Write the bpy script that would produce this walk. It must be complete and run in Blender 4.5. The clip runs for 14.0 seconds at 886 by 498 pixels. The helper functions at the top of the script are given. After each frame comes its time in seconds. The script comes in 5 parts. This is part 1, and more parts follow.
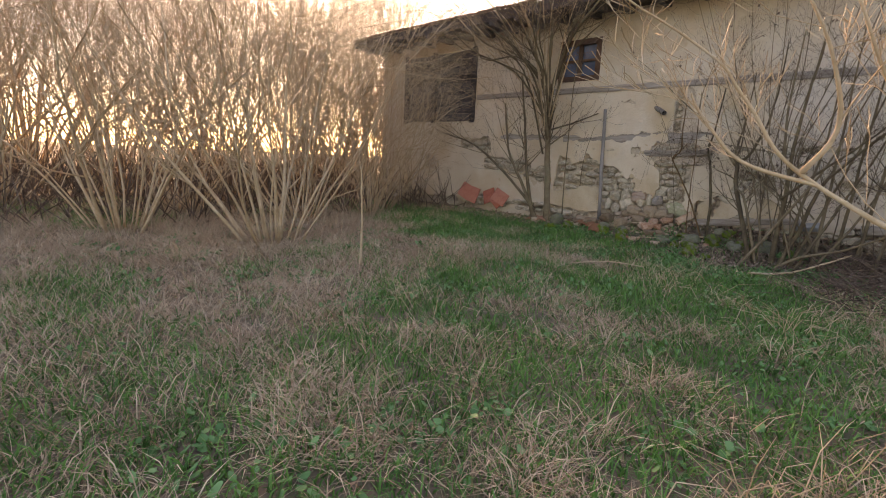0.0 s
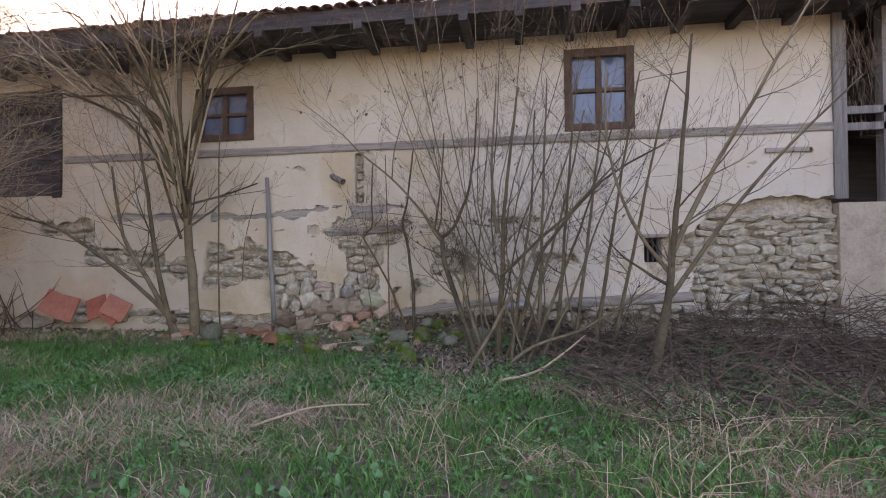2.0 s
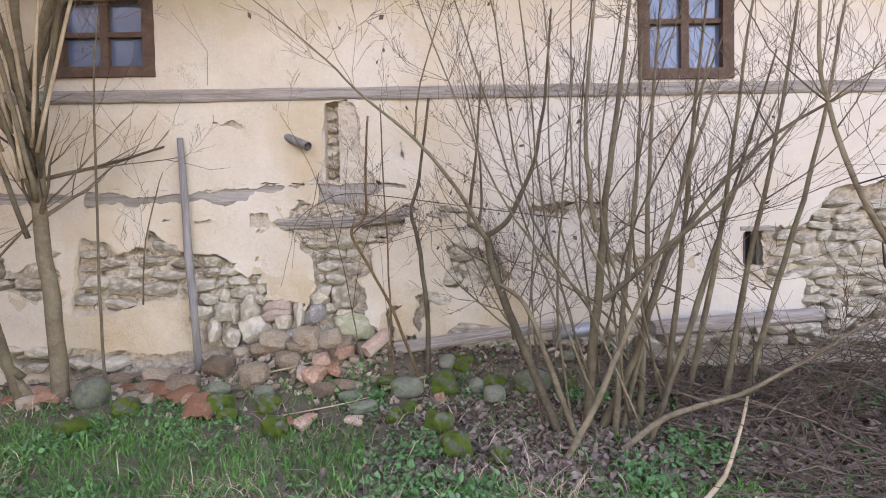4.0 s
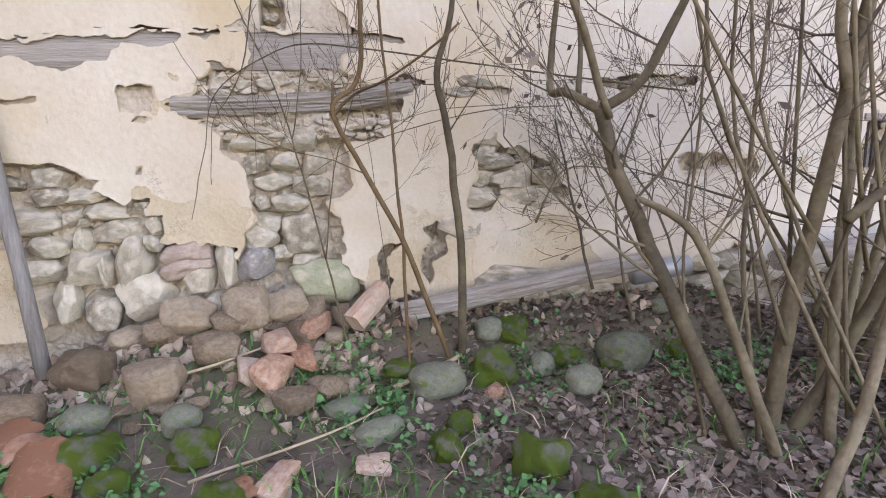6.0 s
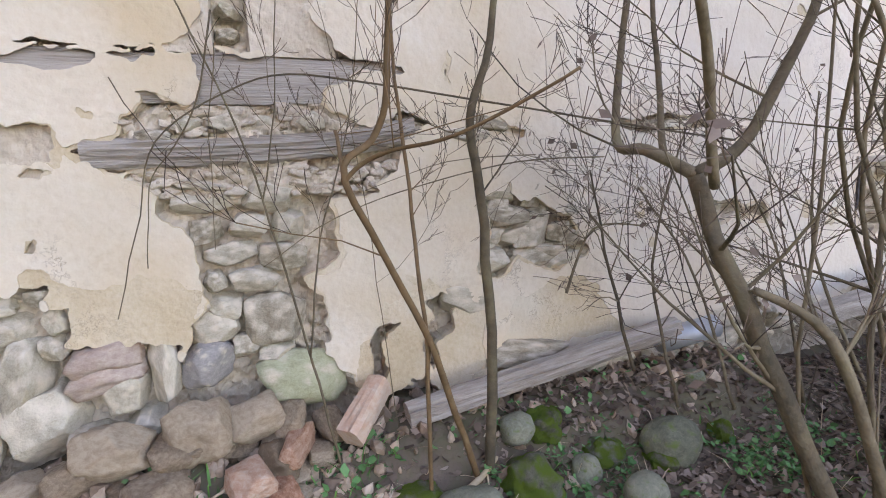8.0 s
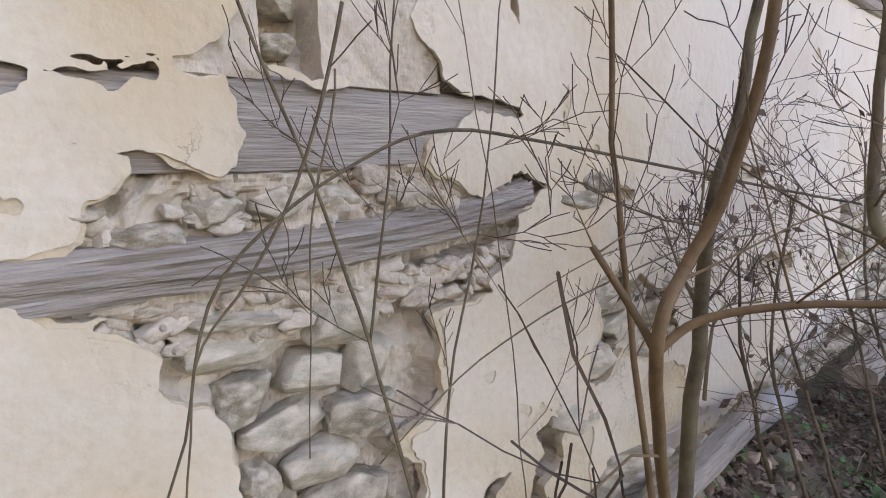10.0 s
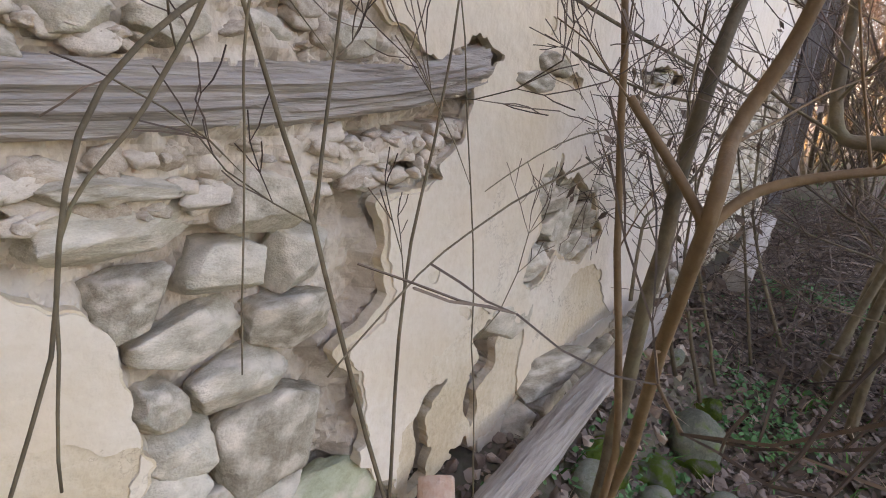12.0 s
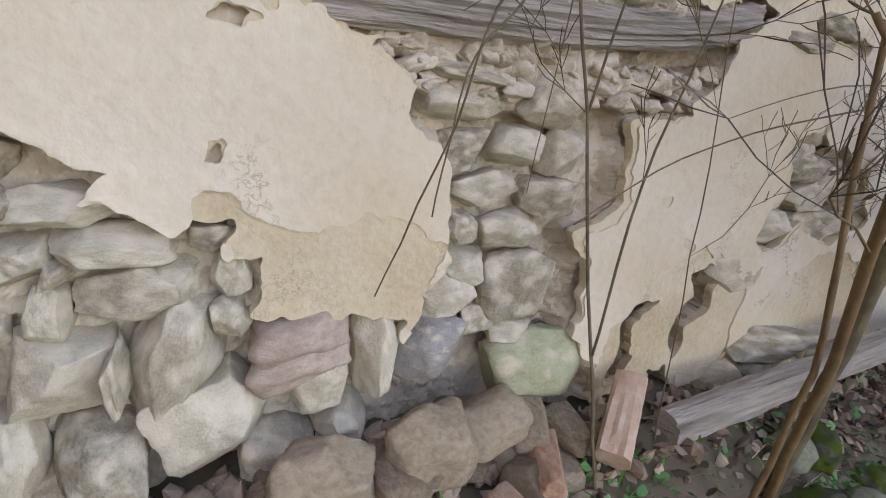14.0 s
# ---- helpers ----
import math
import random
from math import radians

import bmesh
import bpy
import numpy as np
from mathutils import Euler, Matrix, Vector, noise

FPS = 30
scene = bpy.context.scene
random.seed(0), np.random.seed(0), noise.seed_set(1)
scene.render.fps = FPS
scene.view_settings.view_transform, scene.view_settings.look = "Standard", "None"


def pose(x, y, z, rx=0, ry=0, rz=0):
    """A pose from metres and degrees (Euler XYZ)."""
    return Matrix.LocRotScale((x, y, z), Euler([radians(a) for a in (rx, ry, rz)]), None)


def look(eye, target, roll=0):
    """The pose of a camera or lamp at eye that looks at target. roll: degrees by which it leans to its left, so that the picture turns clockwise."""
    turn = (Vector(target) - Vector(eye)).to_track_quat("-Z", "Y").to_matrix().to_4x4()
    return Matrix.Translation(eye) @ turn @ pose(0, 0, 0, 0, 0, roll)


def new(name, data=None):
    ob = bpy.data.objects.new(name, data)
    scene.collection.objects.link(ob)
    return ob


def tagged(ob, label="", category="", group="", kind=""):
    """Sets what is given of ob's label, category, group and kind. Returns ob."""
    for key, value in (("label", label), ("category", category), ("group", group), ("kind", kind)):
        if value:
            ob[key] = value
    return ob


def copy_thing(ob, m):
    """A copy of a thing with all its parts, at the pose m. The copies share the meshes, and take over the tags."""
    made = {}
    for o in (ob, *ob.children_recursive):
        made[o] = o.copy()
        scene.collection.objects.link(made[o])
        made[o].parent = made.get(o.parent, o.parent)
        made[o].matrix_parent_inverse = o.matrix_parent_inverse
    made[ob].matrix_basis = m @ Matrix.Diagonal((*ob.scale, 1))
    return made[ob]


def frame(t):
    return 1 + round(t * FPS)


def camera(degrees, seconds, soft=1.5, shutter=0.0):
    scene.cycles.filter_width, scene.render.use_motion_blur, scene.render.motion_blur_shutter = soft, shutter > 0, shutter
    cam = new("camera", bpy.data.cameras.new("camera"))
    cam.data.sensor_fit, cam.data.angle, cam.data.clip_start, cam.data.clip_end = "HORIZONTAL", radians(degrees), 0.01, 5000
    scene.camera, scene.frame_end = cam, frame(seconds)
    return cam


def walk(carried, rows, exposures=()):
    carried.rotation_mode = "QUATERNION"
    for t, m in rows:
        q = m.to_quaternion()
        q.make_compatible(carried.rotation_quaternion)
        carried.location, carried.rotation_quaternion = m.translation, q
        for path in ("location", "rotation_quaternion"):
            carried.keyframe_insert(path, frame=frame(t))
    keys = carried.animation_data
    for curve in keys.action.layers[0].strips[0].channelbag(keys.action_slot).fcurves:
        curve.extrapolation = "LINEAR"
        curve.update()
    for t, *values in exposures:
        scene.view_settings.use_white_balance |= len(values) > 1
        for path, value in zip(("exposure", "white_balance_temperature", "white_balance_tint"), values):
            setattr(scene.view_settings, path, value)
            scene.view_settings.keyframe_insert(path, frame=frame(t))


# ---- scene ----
cam = camera(82.0, 14.0, 1.0)
PATH = [
    (0, (-0.049, 0.579, 1.323), (-1.455, 1.959, 0.975), 2.8),
    (0.5, (-0.434, 1.145, 1.311), (-1.55, 2.768, 0.961), -0.1),
    (1, (-0.815, 1.782, 1.291), (-1.557, 3.613, 0.98), 0.6),
    (1.5, (-1.239, 2.56, 1.265), (-1.664, 4.514, 1.222), -0.6),
    (2, (-1.671, 3.102, 1.249), (-1.978, 5.078, 1.274), -0.6),
    (2.2, (-1.873, 3.371, 1.254), (-2.159, 5.35, 1.298), -0.5),
    (4.3, (-3.268, 5.807, 1.518), (-3.164, 7.801, 1.398), -1.5),
    (4.5, (-3.377, 6.033, 1.512), (-3.236, 8.021, 1.343), -1.7),
    (5, (-3.6, 6.606, 1.437), (-3.487, 8.591, 1.213), -1.1),
    (5.5, (-3.788, 7.127, 1.315), (-3.659, 9.105, 1.047), -1.8),
    (6, (-3.851, 7.49, 1.285), (-3.459, 9.421, 0.943), -2.0),
    (6.5, (-3.83, 7.573, 1.364), (-3.239, 9.446, 0.985), -6.3),
    (7, (-3.816, 7.711, 1.381), (-3.185, 9.569, 0.995), -7.3),
    (7.5, (-3.959, 7.909, 1.444), (-3.23, 9.739, 1.098), -6.4),
    (8, (-4.159, 8.275, 1.526), (-3.439, 10.115, 1.219), -2.0),
    (8.5, (-4.367, 8.688, 1.703), (-3.634, 10.537, 1.493), -0.4),
    (8.7, (-4.421, 8.809, 1.715), (-3.71, 10.67, 1.549), -0.3),
    (10.8, (-4.669, 9.727, 1.863), (-3.191, 11.006, 1.442), -0.6),
    (11, (-4.655, 9.75, 1.844), (-3.161, 11.004, 1.404), -0.1),
    (11.5, (-4.594, 9.797, 1.742), (-3.098, 10.996, 1.174), 0.8),
    (12, (-4.604, 9.784, 1.676), (-3.115, 10.967, 1.059), 2.7),
    (12.5, (-4.661, 9.773, 1.652), (-3.272, 11.055, 0.997), 4.6),
    (13, (-4.733, 9.712, 1.599), (-3.479, 11.108, 0.909), 5.2),
    (13.5, (-4.862, 9.63, 1.56), (-3.831, 11.184, 0.838), 6.3),
    (14, (-4.932, 9.452, 1.515), (-4.119, 11.146, 0.83), 5.9),
]
walk(cam, [(t, look(eye, target, roll)) for t, eye, target, roll in PATH],
     [(0, 1.78, 8800, 31), (0.5, 2.0, 7900, 16), (1.0, 2.08, 6700, 13), (1.5, 2.12, 6600, 23), (2.2, 2.15, 7800, 37), (4.3, 3.15, 8000, 35), (6, 3.2, 7900, 34), (8.7, 3.04, 7600, 32), (11, 2.92, 7700, 32), (12.5, 2.98, 7900, 32), (14, 2.87, 8000, 29)])

# ---- light ----
world = bpy.data.worlds.new("sky")
scene.world = world
world.use_nodes = True
wn, wl = world.node_tree.nodes, world.node_tree.links
sky = wn.new("ShaderNodeTexSky")
sky.sky_type, sky.sun_disc = "NISHITA", False
SUN_AZ, SUN_EL = radians(-60), radians(22)          # azimuth from +y towards +x
sky.sun_elevation, sky.sun_rotation = SUN_EL, SUN_AZ
sky.dust_density, sky.air_density = 1.5, 1.0
wn["Background"].inputs["Strength"].default_value = 0.15
wl.new(sky.outputs[0], wn["Background"].inputs[0])
sun = new("sun", bpy.data.lights.new("sun", "SUN"))
sun.data.energy, sun.data.angle, sun.data.color = 5.0, radians(0.6), (1.0, 0.70, 0.42)
sun_from = Vector((math.sin(SUN_AZ) * math.cos(SUN_EL), math.cos(SUN_AZ) * math.cos(SUN_EL), math.sin(SUN_EL)))
sun.matrix_world = look(sun_from * 50, (0, 0, 0))

# ---- helpers of this scene ----
Y0 = 10.65                                             # the plaster face of the house wall
rng = random.Random(7)
nrg = np.random.default_rng(11)


class Shape:
    """Vertices and faces gathered for one mesh."""

    def __init__(self):
        self.v, self.f = [], []

    def add(self, verts, faces):
        n = len(self.v)
        self.v.extend(tuple(p) for p in verts)
        self.f.extend(tuple(i + n for i in f) for f in faces)

    def tube(self, pts, radii, sides=6, cap=True):
        pts = [Vector(p) for p in pts]
        n = len(self.v)
        side = None
        for k, p in enumerate(pts):
            d = (pts[min(k + 1, len(pts) - 1)] - pts[max(k - 1, 0)]).normalized()
            if side is None:
                side = d.orthogonal().normalized()
            else:
                side = (side - d * side.dot(d)).normalized()
            up = d.cross(side)
            r = radii[k]
            for s in range(sides):
                a = 2 * math.pi * s / sides
                self.v.append(tuple(p + (side * math.cos(a) + up * math.sin(a)) * r))
        for k in range(len(pts) - 1):
            a, b = n + k * sides, n + (k + 1) * sides
            for s in range(sides):
                t = (s + 1) % sides
                self.f.append((a + s, a + t, b + t, b + s))
        if cap:
            self.f.append(tuple(n + s for s in range(sides))[::-1])
            e = n + (len(pts) - 1) * sides
            self.f.append(tuple(e + s for s in range(sides)))

    def box(self, x0, x1, y0, y1, z0, z1):
        self.add([(x, y, z) for z in (z0, z1) for y in (y0, y1) for x in (x0, x1)],
                 [(0, 2, 3, 1), (4, 5, 7, 6), (0, 1, 5, 4), (2, 6, 7, 3), (0, 4, 6, 2), (1, 3, 7, 5)])

    def mesh(self, name, material, smooth=False):
        me = bpy.data.meshes.new(name)
        me.from_pydata(self.v, [], self.f)
        me.materials.append(material)
        if smooth:
            me.polygons.foreach_set("use_smooth", [True] * len(me.polygons))
        me.update()
        return me


def part(name, shape, material, parent=None, label="", smooth=False):
    ob = new(name, shape.mesh(name, material, smooth) if isinstance(shape, Shape) else shape)
    if parent is not None:
        ob.parent = parent
    if label:
        ob["label"] = label
    return ob


def thing(name, label, category, group="", kind="", at=(0, 0, 0)):
    ob = new(name)
    ob.location = at
    ob.empty_display_size = 0.1
    return tagged(ob, label, category, group, kind)


def hashed(i, j, seed):
    h = np.sin(i * 127.1 + j * 311.7 + seed * 74.7) * 43758.5453
    return h - np.floor(h)


def vnoise(x, z, scale, seed=0, octaves=3):
    """Smooth noise of -1 to 1 on arrays."""
    out, amp, total = 0.0, 1.0, 0.0
    for o in range(octaves):
        u, w = x / scale * 2 ** o + seed * 3.7, z / scale * 2 ** o + seed * 1.3
        i, j = np.floor(u), np.floor(w)
        a, b = u - i, w - j
        a, b = a * a * (3 - 2 * a), b * b * (3 - 2 * b)
        n = (hashed(i, j, seed) * (1 - a) + hashed(i + 1, j, seed) * a) * (1 - b) + (hashed(i, j + 1, seed) * (1 - a) + hashed(i + 1, j + 1, seed) * a) * b
        out, total, amp = out + amp * (2 * n - 1), total + amp, amp * 0.5
    return out / total


def ground_z(x, y):
    x, y = np.asarray(x, float), np.asarray(y, float)
    z = 0.03 * vnoise(x, y, 1.3, 5) + 0.05 * vnoise(x, y, 5.0, 6)
    near = np.clip((y - 9.2) / 1.4, 0, 1)
    z = z + near * (0.05 + 0.16 * np.exp(-((x + 4.9) / 1.1) ** 2))
    heap = np.clip((y - 10.05) / 0.45, 0, 1)
    z = z + heap * heap * 0.20 * np.exp(-((x + 4.55) / 0.65) ** 2)
    bank = np.clip((y - 10.06) / 0.36, 0, 1)
    z = z + bank * bank * (3 - 2 * bank) * 0.27 * np.clip((x + 4.0) / .5, 0, 1) * np.clip((-.6 - x) / .8, 0, 1)
    return z


# ---- materials ----
def node_material(name, rough=0.85, bump=0.3, bump_scale=60.0, colours=None, scale=4.0, fine=30.0, random_mix=0.0, per_island=False, metal=0.0, detail=8.0, spec=0.3, stretch=(1, 1, 1), spots=None, distortion=0.4, cracks=0.0):
    """Two scales of noise mix the colours; bump gives grain."""
    m = bpy.data.materials.new(name)
    m.use_nodes = True
    n, l = m.node_tree.nodes, m.node_tree.links
    bsdf = n["Principled BSDF"]
    bsdf.inputs["Roughness"].default_value, bsdf.inputs["Metallic"].default_value = rough, metal
    bsdf.inputs["Specular IOR Level"].default_value = spec
    tc, mp = n.new("ShaderNodeTexCoord"), n.new("ShaderNodeMapping")
    mp.inputs["Scale"].default_value = stretch
    l.new(tc.outputs["Object"], mp.inputs[0])
    big, small = n.new("ShaderNodeTexNoise"), n.new("ShaderNodeTexNoise")
    for t, s in ((big, scale), (small, fine)):
        t.inputs["Scale"].default_value, t.inputs["Detail"].default_value, t.inputs["Roughness"].default_value = s, detail, 0.62
        t.inputs["Distortion"].default_value = distortion
        l.new(mp.outputs[0], t.inputs["Vector"])
    ramp = n.new("ShaderNodeValToRGB")
    els = ramp.color_ramp.elements
    while len(els) < len(colours):
        els.new(0.5)
    for k, c in enumerate(colours):
        els[k].position = 0.3 + 0.4 * k / max(1, len(colours) - 1)
        els[k].color = (*c, 1)
    mix = n.new("ShaderNodeMath")
    mix.operation = "MULTIPLY_ADD"
    l.new(small.outputs[0], mix.inputs[0])
    mix.inputs[1].default_value = 0.35
    add = n.new("ShaderNodeMath")
    add.operation = "MULTIPLY_ADD"
    l.new(big.outputs[0], add.inputs[0])
    add.inputs[1].default_value, add.inputs[2].default_value = 0.65, 0.0
    l.new(add.outputs[0], mix.inputs[2])
    fac = mix.outputs[0]
    if random_mix:
        src = n.new("ShaderNodeNewGeometry").outputs["Random Per Island"] if per_island else n.new("ShaderNodeObjectInfo").outputs["Random"]
        sh = n.new("ShaderNodeMath")
        sh.operation = "MULTIPLY_ADD"
        l.new(src, sh.inputs[0])
        sh.inputs[1].default_value = random_mix
        off = n.new("ShaderNodeMath")
        off.operation = "SUBTRACT"
        l.new(fac, off.inputs[0])
        off.inputs[1].default_value = random_mix / 2
        l.new(off.outputs[0], sh.inputs[2])
        fac = sh.outputs[0]
    l.new(fac, ramp.inputs[0])
    out = ramp.outputs[0]
    if spots:
        colour, s_scale, lo, hi = spots
        st = n.new("ShaderNodeTexNoise")
        st.inputs["Scale"].default_value, st.inputs["Detail"].default_value = s_scale, 6
        l.new(mp.outputs[0], st.inputs["Vector"])
        mr = n.new("ShaderNodeMapRange")
        mr.inputs["From Min"].default_value, mr.inputs["From Max"].default_value = lo, hi
        l.new(st.outputs[0], mr.inputs[0])
        mx = n.new("ShaderNodeMix")
        mx.data_type = "RGBA"
        mx.inputs[7].default_value = (*colour, 1)
        l.new(out, mx.inputs[6])
        l.new(mr.outputs[0], mx.inputs[0])
        out = mx.outputs[2]
    if cracks:
        # hairline cracks, open in some places only
        warp, vor, where = n.new("ShaderNodeMix"), n.new("ShaderNodeTexVoronoi"), n.new("ShaderNodeTexNoise")
        warp.data_type = "VECTOR"
        warp.inputs[0].default_value = 0.16
        l.new(mp.outputs[0], warp.inputs[4])
        l.new(small.outputs["Color"], warp.inputs[5])
        vor.feature = "DISTANCE_TO_EDGE"
        vor.inputs["Scale"].default_value = cracks
        l.new(warp.outputs[1], vor.inputs["Vector"])
        where.inputs["Scale"].default_value = 1.7
        l.new(mp.outputs[0], where.inputs["Vector"])
        thin, some, both, cm = n.new("ShaderNodeMapRange"), n.new("ShaderNodeMapRange"), n.new("ShaderNodeMath"), n.new("ShaderNodeMix")
        thin.inputs["From Min"].default_value, thin.inputs["From Max"].default_value, thin.inputs["To Min"].default_value, thin.inputs["To Max"].default_value = 0.0, 0.018, 0.8, 0.0
        some.inputs["From Min"].default_value, some.inputs["From Max"].default_value = 0.55, 0.66
        l.new(vor.outputs["Distance"], thin.inputs[0])
        l.new(where.outputs[0], some.inputs[0])
        both.operation = "MULTIPLY"
        l.new(thin.outputs[0], both.inputs[0])
        l.new(some.outputs[0], both.inputs[1])
        cm.data_type = "RGBA"
        cm.inputs[7].default_value = (0.30, 0.23, 0.16, 1)
        l.new(out, cm.inputs[6])
        l.new(both.outputs[0], cm.inputs[0])
        out = cm.outputs[2]
    l.new(out, bsdf.inputs["Base Color"])
    if bump:
        bt, bp = n.new("ShaderNodeTexNoise"), n.new("ShaderNodeBump")
        bt.inputs["Scale"].default_value, bt.inputs["Detail"].default_value = bump_scale, 10
        l.new(mp.outputs[0], bt.inputs["Vector"])
        bp.inputs["Strength"].default_value, bp.inputs["Distance"].default_value = bump, 0.01
        l.new(bt.outputs[0], bp.inputs["Height"])
        l.new(bp.outputs[0], bsdf.inputs["Normal"])
    return m


PLASTER = node_material("plaster", 0.95, 0.7, 45, [(0.47, 0.36, 0.22), (0.57, 0.465, 0.31), (0.64, 0.545, 0.39), (0.70, 0.63, 0.50)], 1.8, 42, spots=((0.67, 0.61, 0.49), 1.6, 0.52, 0.72), cracks=5)
LIME = node_material("limewash", 0.92, 0.6, 30, [(0.54, 0.44, 0.30), (0.65, 0.56, 0.42), (0.70, 0.62, 0.49), (0.75, 0.69, 0.59)], 1.0, 36, spots=((0.60, 0.47, 0.29), 1.2, 0.48, 0.76), cracks=3)
# towards the far bay the finishing coat's colour turns whiter, ending unevenly
ln, ll = LIME.node_tree.nodes, LIME.node_tree.links
l_in = ln["Principled BSDF"].inputs["Base Color"]
l_from = l_in.links[0].from_socket
l_tc, l_xyz, l_noise, l_add, l_map, l_mix = ln.new("ShaderNodeTexCoord"), ln.new("ShaderNodeSeparateXYZ"), ln.new("ShaderNodeTexNoise"), ln.new("ShaderNodeMath"), ln.new("ShaderNodeMapRange"), ln.new("ShaderNodeMix")
ll.new(l_tc.outputs["Object"], l_xyz.inputs[0])
ll.new(l_tc.outputs["Object"], l_noise.inputs["Vector"])
l_noise.inputs["Scale"].default_value, l_noise.inputs["Detail"].default_value = 2.2, 8
l_add.operation = "MULTIPLY_ADD"
ll.new(l_noise.outputs[0], l_add.inputs[0])
l_add.inputs[1].default_value = 0.7
ll.new(l_xyz.outputs[0], l_add.inputs[2])
l_map.inputs["From Min"].default_value, l_map.inputs["From Max"].default_value, l_map.inputs["To Max"].default_value = -2.7, -1.6, 0.38
ll.new(l_add.outputs[0], l_map.inputs[0])
l_mix.data_type = "RGBA"
l_mix.inputs[7].default_value = (0.79, 0.745, 0.68, 1)
ll.new(l_from, l_mix.inputs[6])
ll.new(l_map.outputs[0], l_mix.inputs[0])
ll.new(l_mix.outputs[2], l_in)
MORTAR = node_material("mortar", 0.97, 0.9, 38, [(0.36, 0.285, 0.21), (0.57, 0.49, 0.38), (0.72, 0.64, 0.52)], 3.0, 25)
MUD_LUMP = node_material("mud_lump", 0.97, 0.35, 9, [(0.36, 0.285, 0.21), (0.55, 0.47, 0.365), (0.68, 0.60, 0.485)], 2.0, 14, random_mix=0.2)
STONE = node_material("river_stone", 0.92, 0.4, 16, [(0.25, 0.212, 0.15), (0.38, 0.335, 0.25), (0.49, 0.44, 0.335), (0.60, 0.545, 0.42)], 2.2, 18, random_mix=0.26, spots=((0.70, 0.62, 0.50), 1.8, 0.47, 0.75), distortion=0.6)
STONE_GREEN = node_material("green_stone", 0.9, 0.4, 16, [(0.25, 0.25, 0.15), (0.38, 0.39, 0.25), (0.48, 0.48, 0.33)], 3, 18, spots=((0.62, 0.55, 0.43), 2.0, 0.52, 0.75))
STONE_PINK = node_material("pink_stone", 0.9, 0.4, 16, [(0.28, 0.20, 0.16), (0.42, 0.32, 0.26), (0.54, 0.45, 0.36)], 3, 18, random_mix=0.2)
STONE_GREY = node_material("grey_stone", 0.9, 0.4, 16, [(0.20, 0.19, 0.175), (0.32, 0.30, 0.28), (0.46, 0.43, 0.39)], 3, 18, spots=((0.62, 0.55, 0.43), 2.2, 0.55, 0.72))
BOULDER = node_material("boulder", 0.8, 0.4, 25, [(0.10, 0.105, 0.07), (0.18, 0.185, 0.13), (0.27, 0.265, 0.20)], 4, 20, random_mix=0.2, spots=((0.11, 0.15, 0.04), 2.0, 0.55, 0.68))
MOSSY = node_material("mossy_stone", 0.95, 1.0, 90, [(0.10, 0.10, 0.07), (0.19, 0.19, 0.14), (0.26, 0.25, 0.20)], 4, 30, random_mix=0.2, spots=((0.115, 0.18, 0.02), 1.1, 0.36, 0.50))
TERRACOTTA = node_material("terracotta", 0.9, 0.5, 40, [(0.24, 0.11, 0.06), (0.40, 0.21, 0.13), (0.52, 0.34, 0.24), (0.58, 0.46, 0.36)], 3, 26, random_mix=0.45)
RED_TILE = node_material("red_tile", 0.85, 0.4, 40, [(0.30, 0.09, 0.06), (0.46, 0.15, 0.10), (0.55, 0.24, 0.17)], 4, 26, random_mix=0.3)
RUBBLE = node_material("plaster_rubble", 0.95, 0.7, 40, [(0.18, 0.13, 0.085), (0.31, 0.23, 0.155), (0.46, 0.37, 0.265)], 5, 30, random_mix=0.4)
OLD_WOOD = node_material("weathered_wood", 0.9, 1.0, 30, [(0.17, 0.14, 0.115), (0.38, 0.335, 0.285), (0.55, 0.505, 0.445)], 2.5, 14, stretch=(0.35, 3, 6), distortion=1.4)
POST_WOOD = node_material("weathered_post", 0.9, 0.8, 30, [(0.13, 0.11, 0.10), (0.26, 0.24, 0.22), (0.38, 0.36, 0.34)], 3, 16, stretch=(5, 3, 0.3))
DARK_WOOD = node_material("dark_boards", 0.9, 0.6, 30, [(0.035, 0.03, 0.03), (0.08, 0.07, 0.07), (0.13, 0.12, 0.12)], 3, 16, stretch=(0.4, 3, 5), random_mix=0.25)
FRAME_WOOD = node_material("brown_frame", 0.75, 0.5, 30, [(0.07, 0.04, 0.03), (0.13, 0.08, 0.055), (0.18, 0.12, 0.09)], 5, 25)
BARK = node_material("bark", 0.8, 0.6, 45, [(0.075, 0.06, 0.038), (0.155, 0.12, 0.072), (0.26, 0.21, 0.135)], 5, 30, random_mix=0.25, spots=((0.17, 0.15, 0.08), 5, 0.55, 0.75))
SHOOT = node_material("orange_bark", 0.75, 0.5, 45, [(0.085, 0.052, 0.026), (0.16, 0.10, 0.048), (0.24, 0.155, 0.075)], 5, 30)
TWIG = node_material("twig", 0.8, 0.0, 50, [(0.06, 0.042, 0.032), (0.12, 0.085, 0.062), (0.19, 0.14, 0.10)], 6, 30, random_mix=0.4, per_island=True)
# dry wood tone; on hazels, crown and path branch it also paints in sunlight
DRY_SUNLIT_TWIG = node_material("dry_sunlit_twig", 0.8, 0.0, 50, [(0.30, 0.21, 0.12), (0.46, 0.35, 0.22), (0.58, 0.48, 0.35)], 6, 30, random_mix=0.3, per_island=True)
TILE = node_material("roof_tile", 0.9, 0.5, 40, [(0.10, 0.06, 0.05), (0.22, 0.12, 0.09), (0.30, 0.19, 0.14)], 3, 20, random_mix=0.3)
